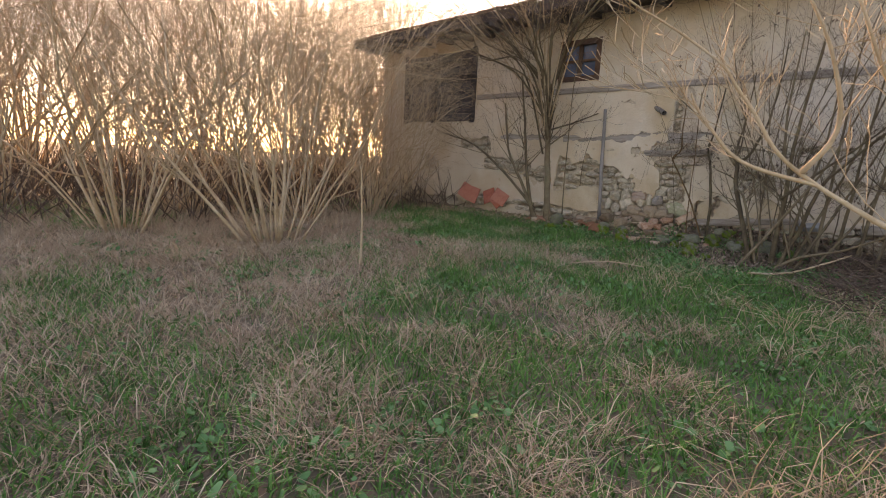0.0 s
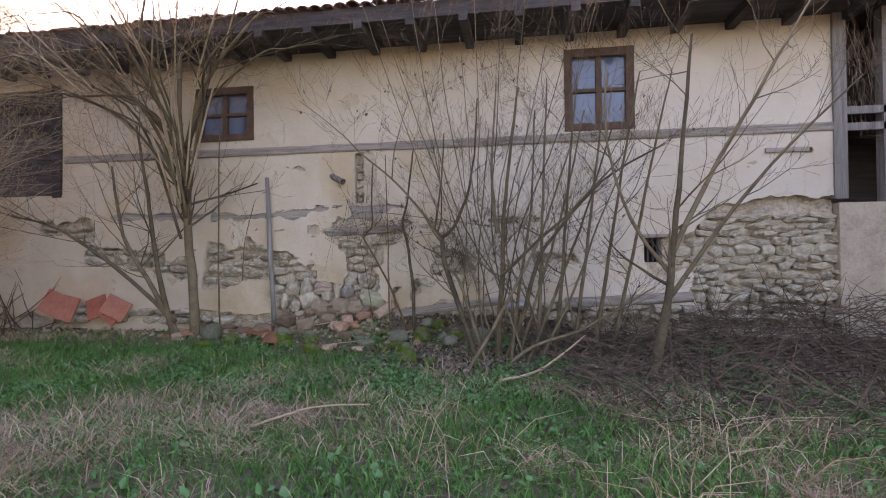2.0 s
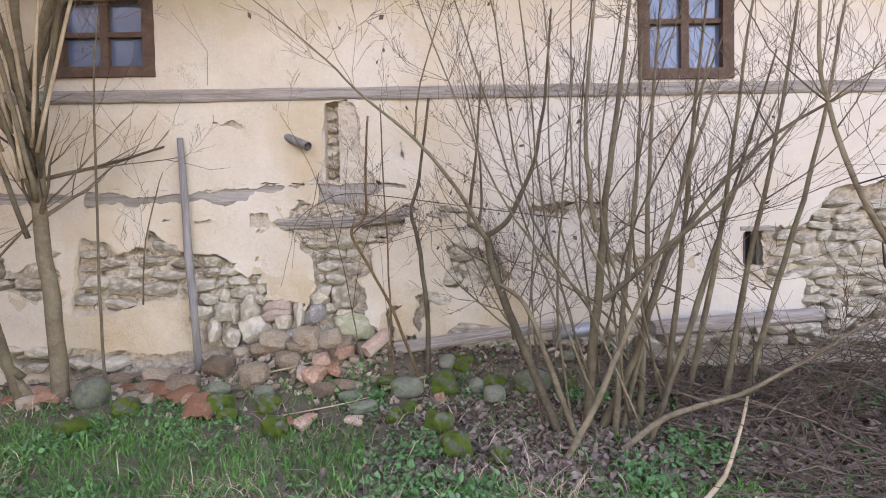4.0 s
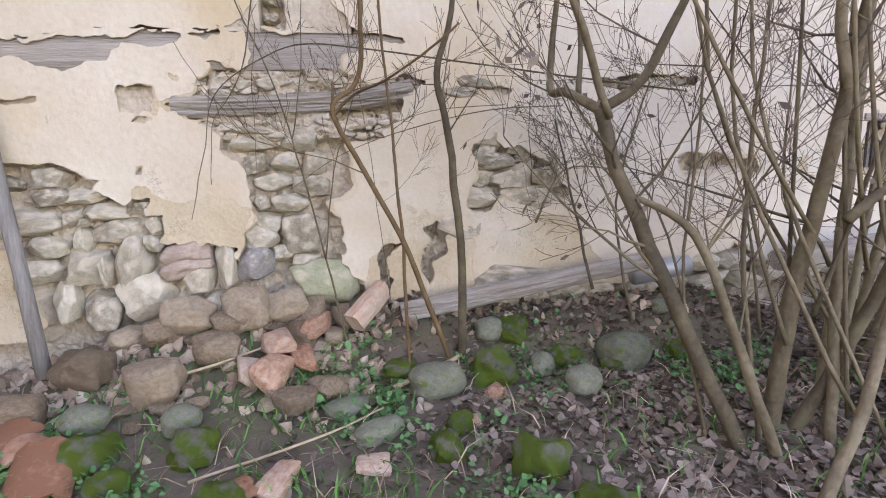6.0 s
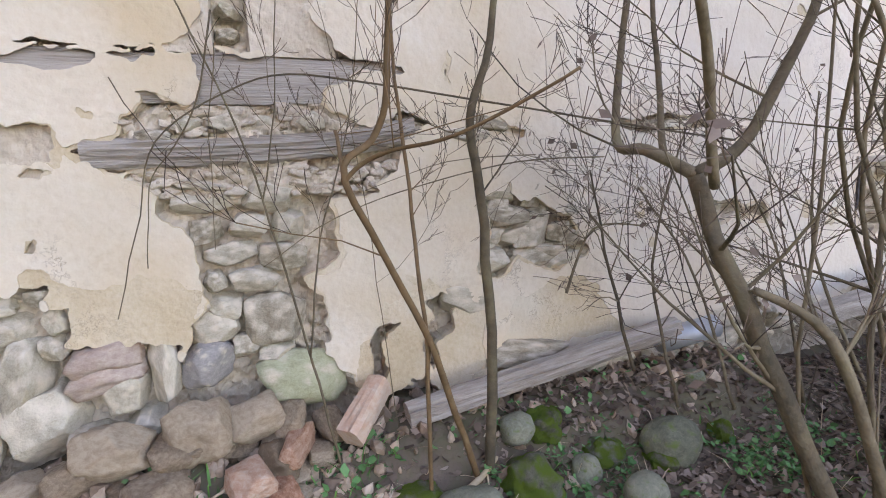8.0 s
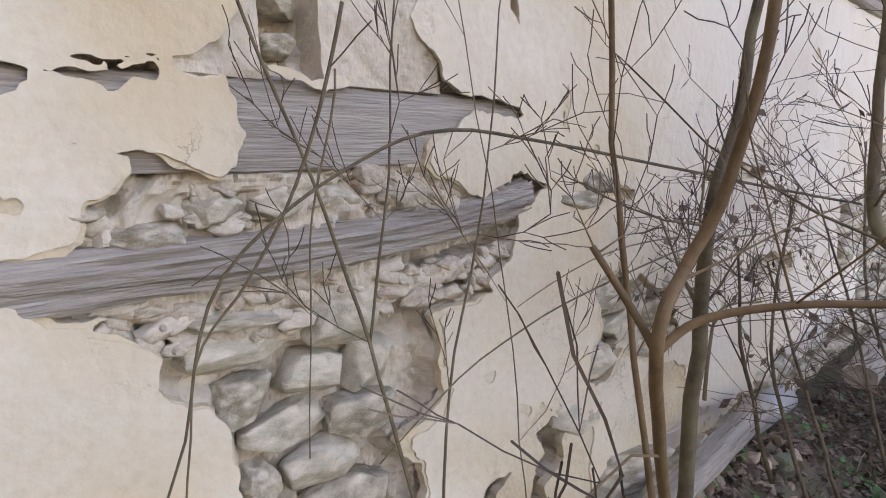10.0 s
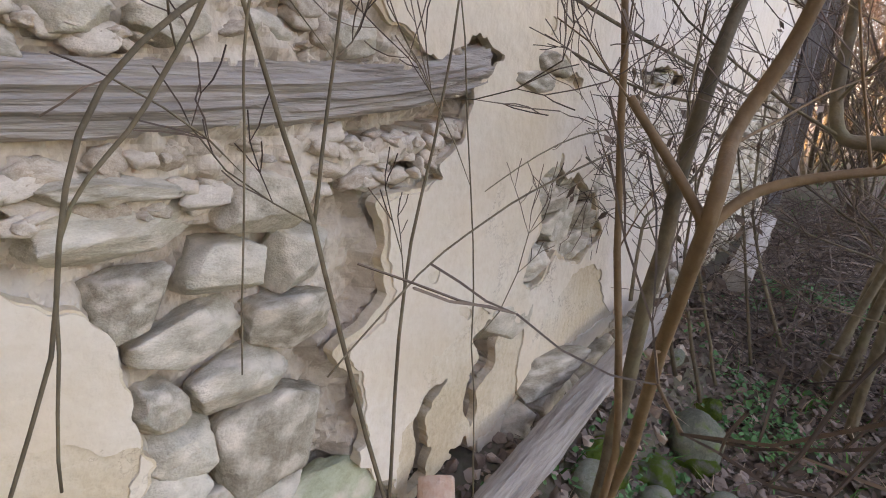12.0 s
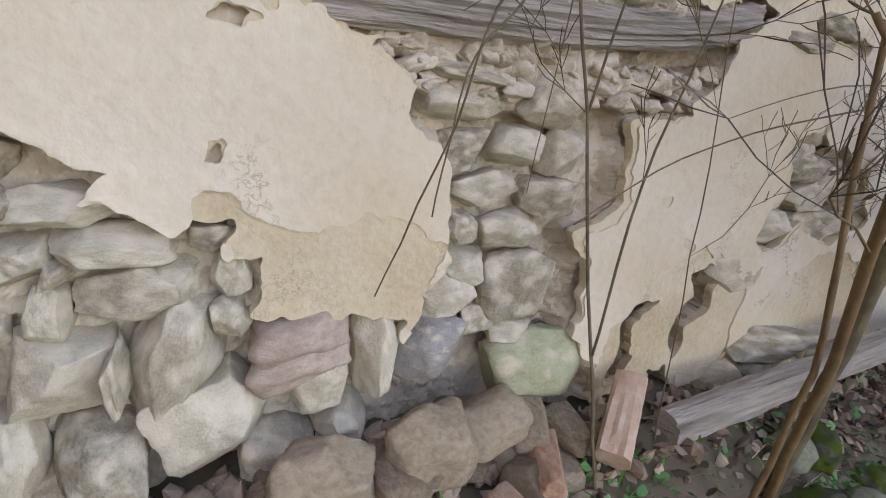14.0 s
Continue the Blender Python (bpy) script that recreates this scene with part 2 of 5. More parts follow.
SOIL = node_material("soil", 0.97, 0.9, 40, [(0.075, 0.057, 0.042), (0.15, 0.115, 0.085), (0.13, 0.12, 0.07), (0.24, 0.195, 0.145)], 1.6, 20)
GRASS = node_material("grass_blade", 0.55, 0.0, 10, [(0.045, 0.13, 0.03), (0.075, 0.22, 0.045), (0.13, 0.31, 0.07)], 1.0, 6, random_mix=0.45, per_island=True)
STRAW = node_material("dry_grass", 0.8, 0.0, 10, [(0.30, 0.205, 0.135), (0.45, 0.335, 0.225), (0.58, 0.465, 0.325)], 1.0, 6, random_mix=0.5, per_island=True)
HERB = node_material("herb_leaf", 0.55, 0.0, 10, [(0.05, 0.15, 0.045), (0.09, 0.23, 0.075), (0.15, 0.31, 0.12)], 3, 10, random_mix=0.35, per_island=True)
LITTER = node_material("dead_leaf", 0.85, 0.0, 10, [(0.095, 0.067, 0.05), (0.20, 0.148, 0.112), (0.33, 0.255, 0.20)], 3, 10, random_mix=0.5, per_island=True)
GLASS = bpy.data.materials.new("window_glass")
GLASS.use_nodes = True
gb = GLASS.node_tree.nodes["Principled BSDF"]
gb.inputs["Base Color"].default_value = (0.10, 0.14, 0.22, 1)
gb.inputs["Roughness"].default_value, gb.inputs["Specular IOR Level"].default_value = 0.12, 1.0
# near-black colour that paints the shade inside openings
SHADE_BLACK = node_material("interior_shade", 0.95, 0.0, 10, [(0.015, 0.013, 0.012), (0.03, 0.027, 0.025)], 2, 8)

# ---- ground ----
gx, gy = np.meshgrid(np.concatenate([np.linspace(-400, -16, 14)[:-1], np.linspace(-16, 8, 161), np.linspace(8, 400, 14)[1:]]),
                     np.concatenate([np.linspace(-400, -6, 14)[:-1], np.linspace(-6, 14, 135), np.linspace(14, 400, 14)[1:]]))
s = Shape()
s.v = list(zip(gx.ravel(), gy.ravel(), ground_z(gx, gy).ravel()))
rows_n, cols_n = gx.shape
s.f = [(r * cols_n + c, r * cols_n + c + 1, (r + 1) * cols_n + c + 1, (r + 1) * cols_n + c) for r in range(rows_n - 1) for c in range(cols_n - 1)]
ground = tagged(part("ground", s, SOIL, smooth=True), "dark winter soil under grass and leaf litter", "ground", kind="structure")

# ---- the house wall: where plaster has come off ----
# centre x, centre z, half width, half height of each bare patch away from the walked end
BARE = [(-8.2, 1.25, 0.75, 0.14), (-7.3, 1.05, 0.35, 0.16), (-5.3, 0.10, 1.7, 0.26), (-2.4, 0.10, 1.6, 0.30)]
BARE_FAR = [(1.75, 1.10, 1.1, 0.90), (0.5, 1.2, 0.4, 0.30), (-1.8, 1.75, 0.4, 0.06), (-9.3, 1.75, 0.5, 0.16), (-8.0, 0.35, 1.2, 0.08), (-10.9, 1.2, 0.25, 0.22), (-1.2, 1.2, 0.3, 0.06),
            (0.6, 0.10, 2.0, 0.40), (-2.45, 2.30, 0.05, 0.08), (-11.0, 0.05, 2.0, 0.25), (-7.6, 1.93, 0.9, 0.05), (1.98, 2.62, 0.22, 0.035)]
# outlines of the bare patches that the walk comes close to, in x and z
STONE_COLUMN = [(-3.37, 1.63), (-3.52, 1.53), (-3.55, 1.45), (-3.77, 1.42), (-3.78, 1.31), (-3.74, 1.15), (-3.83, 1.1), (-3.92, 1.05), (-3.85, .96), (-3.84, .7), (-3.72, .56), (-3.66, .25),
                (-4.48, .3), (-4.44, .76), (-4.41, .83), (-4.43, .91), (-4.34, .99), (-4.35, 1.13), (-4.4, 1.3), (-4.5, 1.38), (-4.47, 1.47), (-4.6, 1.56)]
LOW_PATCH = [(-6.69, 1.52), (-6.45, 1.49), (-6.32, 1.35), (-6.04, 1.43), (-6.0, 1.59), (-5.7, 1.36), (-5.47, 1.33), (-5.28, 1.33), (-5.1, 1.25), (-5.2, 1.19), (-5.1, 1.16), (-5.04, 1.08), (-4.98, 1.13), (-4.88, 1.11),
             (-4.88, 1.04), (-4.83, 1.01), (-4.83, .89), (-4.63, .85), (-4.44, .82), (-4.4, .25), (-6.85, .25), (-6.8, .8)]
LOG_BAND = [(-4.45, 1.83), (-3.77, 1.85), (-3.62, 1.76), (-3.37, 1.79), (-3.29, 1.74), (-3.38, 1.67), (-3.42, 1.54), (-3.86, 1.45), (-4.08, 1.38), (-4.41, 1.44), (-4.46, 1.5), (-4.61, 1.58), (-4.77, 1.62), (-4.58, 1.68), (-4.55, 1.75)]
BEAM_MID = [(-4.28, 2.04), (-3.74, 2.05), (-3.4, 2.04), (-3.37, 1.99), (-3.62, 1.99), (-3.75, 1.91), (-3.77, 1.84), (-4.07, 1.8), (-4.45, 1.8), (-4.46, 1.85), (-4.31, 1.85), (-4.28, 1.93)]
BEAM_LEFT = [(-6.64, 1.97), (-5.63, 1.93), (-5.42, 1.99), (-4.8, 2.03), (-4.4, 2.03), (-4.41, 2.0), (-4.66, 1.98), (-4.73, 1.94), (-4.92, 1.95), (-5.03, 1.86), (-5.22, 1.81), (-5.44, 1.88), (-5.68, 1.83), (-6.25, 1.84), (-6.66, 1.81)]
PANEL = [(-4.22, 2.85), (-3.88, 2.85), (-3.85, 2.46), (-3.75, 2.37), (-3.76, 2.2), (-3.73, 2.03), (-4.3, 2.03), (-4.39, 2.05), (-4.31, 2.09), (-4.22, 2.18), (-4.21, 2.3)]
RIGHT_PATCH = [(-3.0, 1.38), (-2.82, 1.42), (-2.57, 1.28), (-2.33, 1.05), (-2.57, .94), (-2.82, 1.09), (-2.91, .95), (-3.05, 1.02), (-3.0, 1.16)]
BREACH = [(-3.35, .89), (-3.25, .93), (-3.12, .88), (-3.19, .83), (-3.17, .73), (-3.29, .66), (-3.30, .5), (-3.36, .56), (-3.38, .71), (-3.31, .79)]
SPLIT = [(-3.59, .78), (-3.48, .79), (-3.54, .74), (-3.57, .64), (-3.57, .44), (-3.65, .43), (-3.64, .62), (-3.62, .71)]
CHIPS = [[(-4.96, 1.32), (-4.92, 1.34), (-4.93, 1.27), (-4.97, 1.27)], [(-4.91, 1.55), (-4.84, 1.56), (-4.85, 1.53), (-4.89, 1.53)], [(-5.0, 1.76), (-4.81, 1.74), (-4.8, 1.64), (-4.82, 1.59), (-4.91, 1.61), (-4.99, 1.58)],
         [(-3.48, 2.46), (-3.40, 2.39), (-3.39, 2.25), (-3.44, 2.31)], [(-3.06, 1.78), (-2.79, 1.75), (-2.77, 1.70), (-3.09, 1.70)], [(-5.85, 1.68), (-5.35, 1.69), (-5.35, 1.66), (-5.86, 1.66)], [(-5.35, 2.62), (-5.15, 2.70), (-5.0, 2.62), (-5.1, 2.60)]]
OUTLINES = [STONE_COLUMN, LOW_PATCH, LOG_BAND, BEAM_MID, BEAM_LEFT, PANEL, RIGHT_PATCH, BREACH, SPLIT] + CHIPS
ISLAND = [(-6.85, .72), (-6.38, .75), (-5.97, .89), (-5.6, .92), (-5.62, .69), (-5.52, .6), (-5.54, .37), (-6.18, .35), (-6.85, .42)]
# where the cream finishing coat is gone and the ochre one shows
OCHRE = [[(-4.95, 1.18), (-4.86, .80), (-4.36, .80), (-4.36, 1.02), (-4.55, 1.16), (-4.75, 1.10)], [(-3.80, .40), (-3.72, .72), (-3.55, .88), (-3.3, .97), (-3.05, .84), (-3.0, .40)], [(-2.98, .5), (-2.75, .85), (-2.38, .89), (-2.0, .5)],
         [(-6.9, .3), (-6.9, .8), (-5.5, .95), (-5.5, .3)]]
# cracks: half width, then the line
CRACKS = [(.012, [(-6.4, 1.99), (-5.6, 1.98), (-5.05, 2.04), (-4.4, 2.045)]), (.004, [(-4.70, 1.90), (-4.58, 1.87), (-4.45, 1.86)]), (.004, [(-4.45, 2.05), (-4.40, 2.5), (-4.44, 2.8)]), (.003, [(-3.18, 1.9), (-3.22, 2.2), (-3.15, 2.6)]), (.004, [(-2.55, 1.75), (-2.5, 2.1), (-2.55, 2.6)])]
OPENINGS = [(-1.01, -0.10, 3.04, 4.17), (-6.85, -5.90, 3.14, 3.95), (-12.2, -9.36, 2.33, 4.15), (0.03, 0.27, 1.12, 1.47)]


def within(x, z, outline):
    """Depth inside an outline, in metres; below zero: outside."""
    gap, odd = np.full(np.shape(x), 9.0), np.zeros(np.shape(x), bool)
    for (ax, az), (bx, bz) in zip(outline, outline[1:] + outline[:1]):
        t = np.clip(((x - ax) * (bx - ax) + (z - az) * (bz - az)) / ((bx - ax) ** 2 + (bz - az) ** 2), 0, 1)
        gap = np.minimum(gap, np.hypot(x - ax - t * (bx - ax), z - az - t * (bz - az)))
        if az != bz:
            odd ^= ((az > z) != (bz > z)) & (x < (bx - ax) * (z - az) / (bz - az) + ax)
    return np.where(odd, gap, -gap)


def bare_at(x, z):
    """How deep inside bare masonry a place of the wall is, in metres; below zero: plaster."""
    u, w = x + 0.06 * vnoise(x, z, 0.16, 51, 5), z + 0.05 * vnoise(x, z, 0.16, 52, 5)
    ragged = 0.024 * vnoise(x, z, 0.07, 4, 4)
    wob = 0.20 * vnoise(x, z, 0.36, 1, 5) + 0.03 * vnoise(x, z, 0.05, 4, 2)
    best = np.full(np.shape(x), -9.0)
    for cx, cz, hx, hz in BARE + BARE_FAR:
        dx, dz = np.abs(x - cx) - hx + min(hx, hz) * 0.6, np.abs(z - cz) - hz + min(hx, hz) * 0.6
        d = np.hypot(np.maximum(dx, 0), np.maximum(dz, 0)) + np.minimum(np.maximum(dx, dz), 0) - min(hx, hz) * 0.6
        best = np.maximum(best, -d + wob * min(1.0, (hz + 0.02) / 0.14))
    for outline in OUTLINES:
        best = np.maximum(best, within(u, w, outline) + ragged)
    best = np.minimum(best, ragged - within(u, w, ISLAND))
    for wide, line in CRACKS:
        for (ax, az), (bx, bz) in zip(line, line[1:]):
            t = np.clip(((u - ax) * (bx - ax) + (w - az) * (bz - az)) / ((bx - ax) ** 2 + (bz - az) ** 2), 0, 1)
            best = np.maximum(best, wide + ragged * .5 - np.hypot(u - ax - t * (bx - ax), w - az - t * (bz - az)))
    flake = vnoise(x, z, 0.16, 9, 4)
    return np.maximum(best, (flake - 0.72) * 0.10)


def hole_at(x, z):
    best = np.full(np.shape(x), -9.0)
    for x0, x1, z0, z1 in OPENINGS:
        best = np.maximum(best, np.minimum(np.minimum(x - x0, x1 - x), np.minimum(z - z0, z1 - z)))
    return best


def plaster_y(x, z, bare):
    lift = np.exp(-np.abs(bare) / 0.04) * np.maximum(0, vnoise(x, z, 0.5, 21)) * 0.022
    return Y0 + 0.012 * vnoise(x, z, 0.9, 2) + 0.006 * vnoise(x, z, 0.14, 3) - lift


def coat_at(x, z):
    """The same for the thin finishing coat, which has come off further."""
    more = 0.012 + 0.06 * vnoise(x, z, 0.30, 61, 6) - 0.04 * np.clip(z - 1.2, 0, 1)
    best = np.maximum(bare_at(x, z) + np.maximum(more, -0.01), np.where(z < 1.8, -1.0, 0.10 * (vnoise(x, z, 0.6, 63, 6) - 0.60)))
    for outline in OCHRE:
        best = np.maximum(best, within(x + .09 * vnoise(x, z, .2, 53, 6), z + .09 * vnoise(x, z, .2, 54, 6), outline) + .05 * vnoise(x, z, .10, 55, 5))
    return best


def plaster_sheet(x0, x1, z0, z1, step, shape, coat=False):
    """Adds the plaster of one stretch of wall, cut along the ragged edges of the bare patches, with its broken edge."""
    xs, zs = np.linspace(x0, x1, round((x1 - x0) / step) + 1), np.linspace(z0, z1, round((z1 - z0) / step) + 1)
    x, z = np.meshgrid(xs, zs)
    b = bare_at(x, z)
    y = plaster_y(x, z, b) - (0.007 + 0.004 * vnoise(x, z, 0.3, 71) if coat else 0)
    b = np.maximum(coat_at(x, z) if coat else b, hole_at(x, z))
    nx = len(xs)
    V = np.stack([x, y, z], -1).reshape(-1, 3)
    B = b.ravel()
    verts, faces, index, cuts = shape.v, shape.f, {}, {}

    def corner(i):
        if i not in index:
            index[i] = len(verts)
            verts.append(tuple(V[i]))
        return index[i]

    def cut(i, j):
        key = (min(i, j), max(i, j))
        if key not in cuts:
            t = B[key[0]] / (B[key[0]] - B[key[1]])
            p = V[key[0]] * (1 - t) + V[key[1]] * t
            cuts[key] = len(verts)
            verts.append(tuple(p))
            verts.append((p[0], p[1] + (0.010 if coat else 0.035), p[2]))
        return cuts[key]

    for r in range(len(zs) - 1):
        for c in range(nx - 1):
            q = (r * nx + c, r * nx + c + 1, (r + 1) * nx + c + 1, (r + 1) * nx + c)
            keep = [B[i] < 0 for i in q]
            if all(keep):
                faces.append(tuple(corner(i) for i in q))
            elif any(keep):
                poly, rim = [], []
                for k in range(4):
                    i, j = q[k], q[(k + 1) % 4]
                    if keep[k]:
                        poly.append(corner(i))
                    if keep[k] != keep[(k + 1) % 4]:
                        e = cut(i, j)
                        poly.append(e)
                        rim.append(e)
                faces.append(tuple(poly))
                if len(rim) == 2:
                    faces.append((rim[0], rim[1], rim[1] + 1, rim[0] + 1))


plaster, lime = Shape(), Shape()
for stretch in ((-13.0, -6.62, -0.1, 4.6, 0.033), (-6.62, -5.42, -0.1, 2.3, 0.0125), (-5.42, -2.9, -0.1, 2.3, 0.009), (-2.9, -1.8, -0.1, 2.3, 0.0125), (-6.62, -1.8, 2.3, 4.6, 0.03), (-1.8, 2.53, -0.1, 4.6, 0.033)):
    plaster_sheet(*stretch, plaster)
    plaster_sheet(*stretch, lime, True)
wall = thing("wall_house", "old cream lime-plastered rubble wall, flaking off", "wall", kind="structure")
part("plaster", plaster, PLASTER, wall, "ochre under-coat of lime plaster")
part("limewash_coat", lime, LIME, wall, "flaking cream finishing coat")
core = Shape()
edges_x = sorted({-13.0, 2.50, *(v for o in OPENINGS for v in o[:2])})
for a, b in zip(edges_x, edges_x[1:]):
    cuts_z = sorted((o[2], o[3]) for o in OPENINGS if o[0] < (a + b) / 2 < o[1])
    low = -0.3
    for z0, z1 in cuts_z + [(4.6, 4.6)]:
        core.box(a, b, Y0 + 0.17, Y0 + 0.5, low, z0)
        low = z1
part("core", core, MORTAR, wall)
# rough clay mortar between the stones
for x0, x1, z1, nx, nz in ((-13.0, -6.8, 2.9, 320, 150), (-6.8, -2.2, 2.92, 575, 375), (-2.2, 2.5, 2.9, 250, 150)):
    mx, mz = np.meshgrid(np.linspace(x0, x1, nx), np.linspace(-0.1, z1, nz))
    sink = 0.100 + 0.02 * (mz < 0.9)
    band = np.clip(within(mx, mz, LOG_BAND) / .03 + .5, 0, 1)
    sink = sink * (1 - band) + 0.030 * band
    sink = np.where((within(mx, mz, PANEL) > -.03) & (mz > 2.03), np.where((mx > -4.21) & (mx < -4.07), 0.12, 0.016), sink)
    sink = np.where((mx > -3.86) & (mx < -3.40) & (mz > 1.545 + .22 * (mx + 3.86) ** 2) & (mz < 1.61 + .22 * (mx + 3.86) ** 2), 0.13, sink)
    sink = sink * (0.40 + 0.60 * np.clip(bare_at(mx, mz) / .03, 0, 1))
    sink = np.where(np.maximum(within(mx, mz, BREACH), within(mx, mz, SPLIT)) > -.03, 0.15, sink)
    for chip in CHIPS:
        sink = np.where(within(mx, mz, chip) > -.04, 0.028, sink)
    rough = np.where(sink < .03, 0.30, 1.0)
    my = Y0 + sink + rough * (0.050 * vnoise(mx, mz, 0.11, 31, 4) + 0.022 * vnoise(mx, mz, 0.035, 32, 3))
    hole = hole_at(mx, mz)
    m = Shape()
    m.v = list(zip(mx.ravel(), my.ravel(), mz.ravel()))
    m.f = [(r * nx + c, r * nx + c + 1, (r + 1) * nx + c + 1, (r + 1) * nx + c) for r in range(nz - 1) for c in range(nx - 1) if hole[r, c] < -0.02]
    part("mortar", m, MORTAR, wall, "crumbling clay mortar")
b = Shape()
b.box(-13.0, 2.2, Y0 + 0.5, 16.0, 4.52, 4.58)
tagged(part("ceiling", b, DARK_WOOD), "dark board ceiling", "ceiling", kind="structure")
for name, x0, x1, y0, y1 in (("wall_left_end", -13.3, -13.0, Y0, 16.0), ("wall_gable", 2.2, 2.5, Y0 + 0.5, 16.0), ("wall_back", -13.0, 2.5, 16.0, 16.3)):
    b = Shape()
    b.box(x0, x1, y0, y1, -0.3, 4.6)
    tagged(part(name, b, PLASTER), "old cream plastered house wall", "wall", kind="structure")


# ---- stones ----
def stone_mesh(seed, flat=1.0, name="stone", material=None, sub=2, power=2.6, rough=0.10, cuts=0, grain=0.0):
    bm = bmesh.new()
    bmesh.ops.create_icosphere(bm, subdivisions=sub, radius=1.0)
    off = Vector((seed * 7.31, seed * 3.17, seed * 1.7))
    pick = random.Random(seed * 13)
    facets = [(Vector((pick.gauss(0, 1), pick.gauss(0, 1), pick.gauss(0, 1))).normalized(), pick.uniform(0.80, 1.08)) for _ in range(cuts)]
    for v in bm.verts:
        d = v.co.normalized()
        k = (abs(d.x) ** power + abs(d.y) ** power + abs(d.z) ** power) ** (-1 / power)
        v.co = d * k * (1 + rough * 2 * noise.noise(d * 1.1 + off) + rough * noise.noise(d * 2.6 + off) + rough * 0.25 * noise.noise(d * 7 + off))
        for n, c in facets:
            over = v.co.dot(n) - c
            if over > 0:
                v.co -= n * over * 0.94
        if grain:
            v.co += d * grain * (noise.noise(v.co * 4.5 + off) + 0.6 * noise.noise(v.co * 11 + off) + 0.45 * noise.noise(v.co * 24 + off))
        v.co.z *= flat
    me = bpy.data.meshes.new(name)
    bm.to_mesh(me)
    bm.free()
    me.materials.append(material or STONE)
    me.polygons.foreach_set("use_smooth", [True] * len(me.polygons))
    return me


STONES = [stone_mesh(k + 1, rough=0.075, power=5.0 + 2.0 * (k % 4), sub=5, cuts=11, grain=0.03) for k in range(16)]
GREEN_STONE = stone_mesh(201, name="stone", material=STONE_GREEN, rough=0.12, power=4.5, sub=4, cuts=8, grain=0.035)
PINK_STONE = stone_mesh(202, name="stone", material=STONE_PINK, rough=0.12, power=4.5, sub=4, cuts=8, grain=0.035)
GREY_STONE = stone_mesh(203, name="stone", material=STONE_GREY, rough=0.12, power=4.5, sub=4, cuts=10, grain=0.035)


def lay_stone(me, x, y, z, sx, sy, sz, tilt, parent):
    ob = new("stone", me)
    ob.matrix_basis = Matrix.LocRotScale((x, y, z), Euler((rng.uniform(-.15, .15), tilt, rng.uniform(-.15, .15))), (sx, sy, sz))
    ob.parent = parent
    return ob


def stone_courses(x0, x1, z0, z1, big, parent, margin, deep=0.0):
    z = z0
    while z < z1:
        h = rng.uniform(0.10, 0.17) * (big if z < 0.85 else 1.0 if z < 1.4 else 0.6)
        x = x0 + rng.uniform(-0.2, 0)
        while x < x1:
            w = rng.uniform(0.13, 0.36) * (big if z < 0.85 else 1.0)
            cx, cz = x + w / 2, z + h / 2
            probe = bare_at(np.array([cx, cx - w * .35, cx + w * .35, cx, cx]), np.array([cz, cz, cz, cz - h * .35, cz + h * .35]))
            if probe.max() > margin and not (-6.85 < cx < -3.05 and cz > 0.30) and hole_at(np.array(cx), np.array(cz)) < -0.12 and not (1.80 < cz < 2.06):
                lay_stone(rng.choice(STONES), cx, Y0 + 0.075 + deep + rng.uniform(-0.015, 0.02) - (0.05 if z < 0.7 else 0), cz + rng.uniform(-.025, .025), w * 0.51, rng.uniform(0.07, 0.10) + (0.05 if z < 0.7 else 0), h * 0.51, rng.uniform(-.16, .16), parent)
            x += w * rng.uniform(0.98, 1.12)
        z += h * 1.0


stone_courses(-9.6, -6.6, 0.2, 2.0, 1.0, wall, 0.02)
stone_courses(-6.6, -2.5, 0.28, 1.8, 1.35, wall, 0.0)
stone_courses(-2.5, 2.5, 0.3, 2.1, 0.85, wall, 0.02, 0.025)

# the larger stones laid bare: centre x, centre z, width, height, tilt
COLUMN = [(-4.3, 1.43, .29, .11, 2), (-4.05, 1.44, .2, .14, 15), (-4.32, 1.3, .15, .11, -10), (-4.13, 1.31, .18, .11, 5), (-3.97, 1.3, .14, .14, 0), (-4.21, 1.19, .22, .11, -3), (-4.0, 1.16, .2, .13, 0), (-4.3, 1.07, .11, .1, 0), (-4.12, 1.06, .22, .12, -4),
          (-4.27, .96, .16, .12, 8), (-4.32, .87, .21, .14, 5), (-4.05, .88, .28, .23, -5), (-4.39, .97, .1, .07, 0), (-4.18, .76, .13, .1, 0), (-3.73, .59, .12, .19, 0), (-4.33, 1.5, .23, .05, 4), (-4.06, .72, .16, .08, 0)]
LOW_WALL = [(-4.53, .73, .12, .3, -4), (-4.68, .65, .18, .17, -10), (-5.04, .74, .22, .36, 20), (-4.96, .58, .27, .24, -22), (-5.1, .94, .27, .16, -4), (-5.14, 1.07, .23, .09, 0), (-5.21, 1.16, .22, .09, -3), (-5.31, 1.04, .11, .09, -8), (-5.25, 1.01, .05, .05, 0),
            (-5.28, .9, .09, .16, 0), (-5.28, .75, .23, .22, 2), (-5.16, .74, .05, .19, 0), (-4.94, 1.07, .1, .07, 0), (-4.9, .97, .11, .12, 0), (-4.9, .86, .1, .11, 0), (-5.22, .49, .2, .25, 0), (-5.40, .56, .14, .23, 0), (-4.80, .45, .2, .14, 8), (-4.62, .48, .16, .12, -6)]
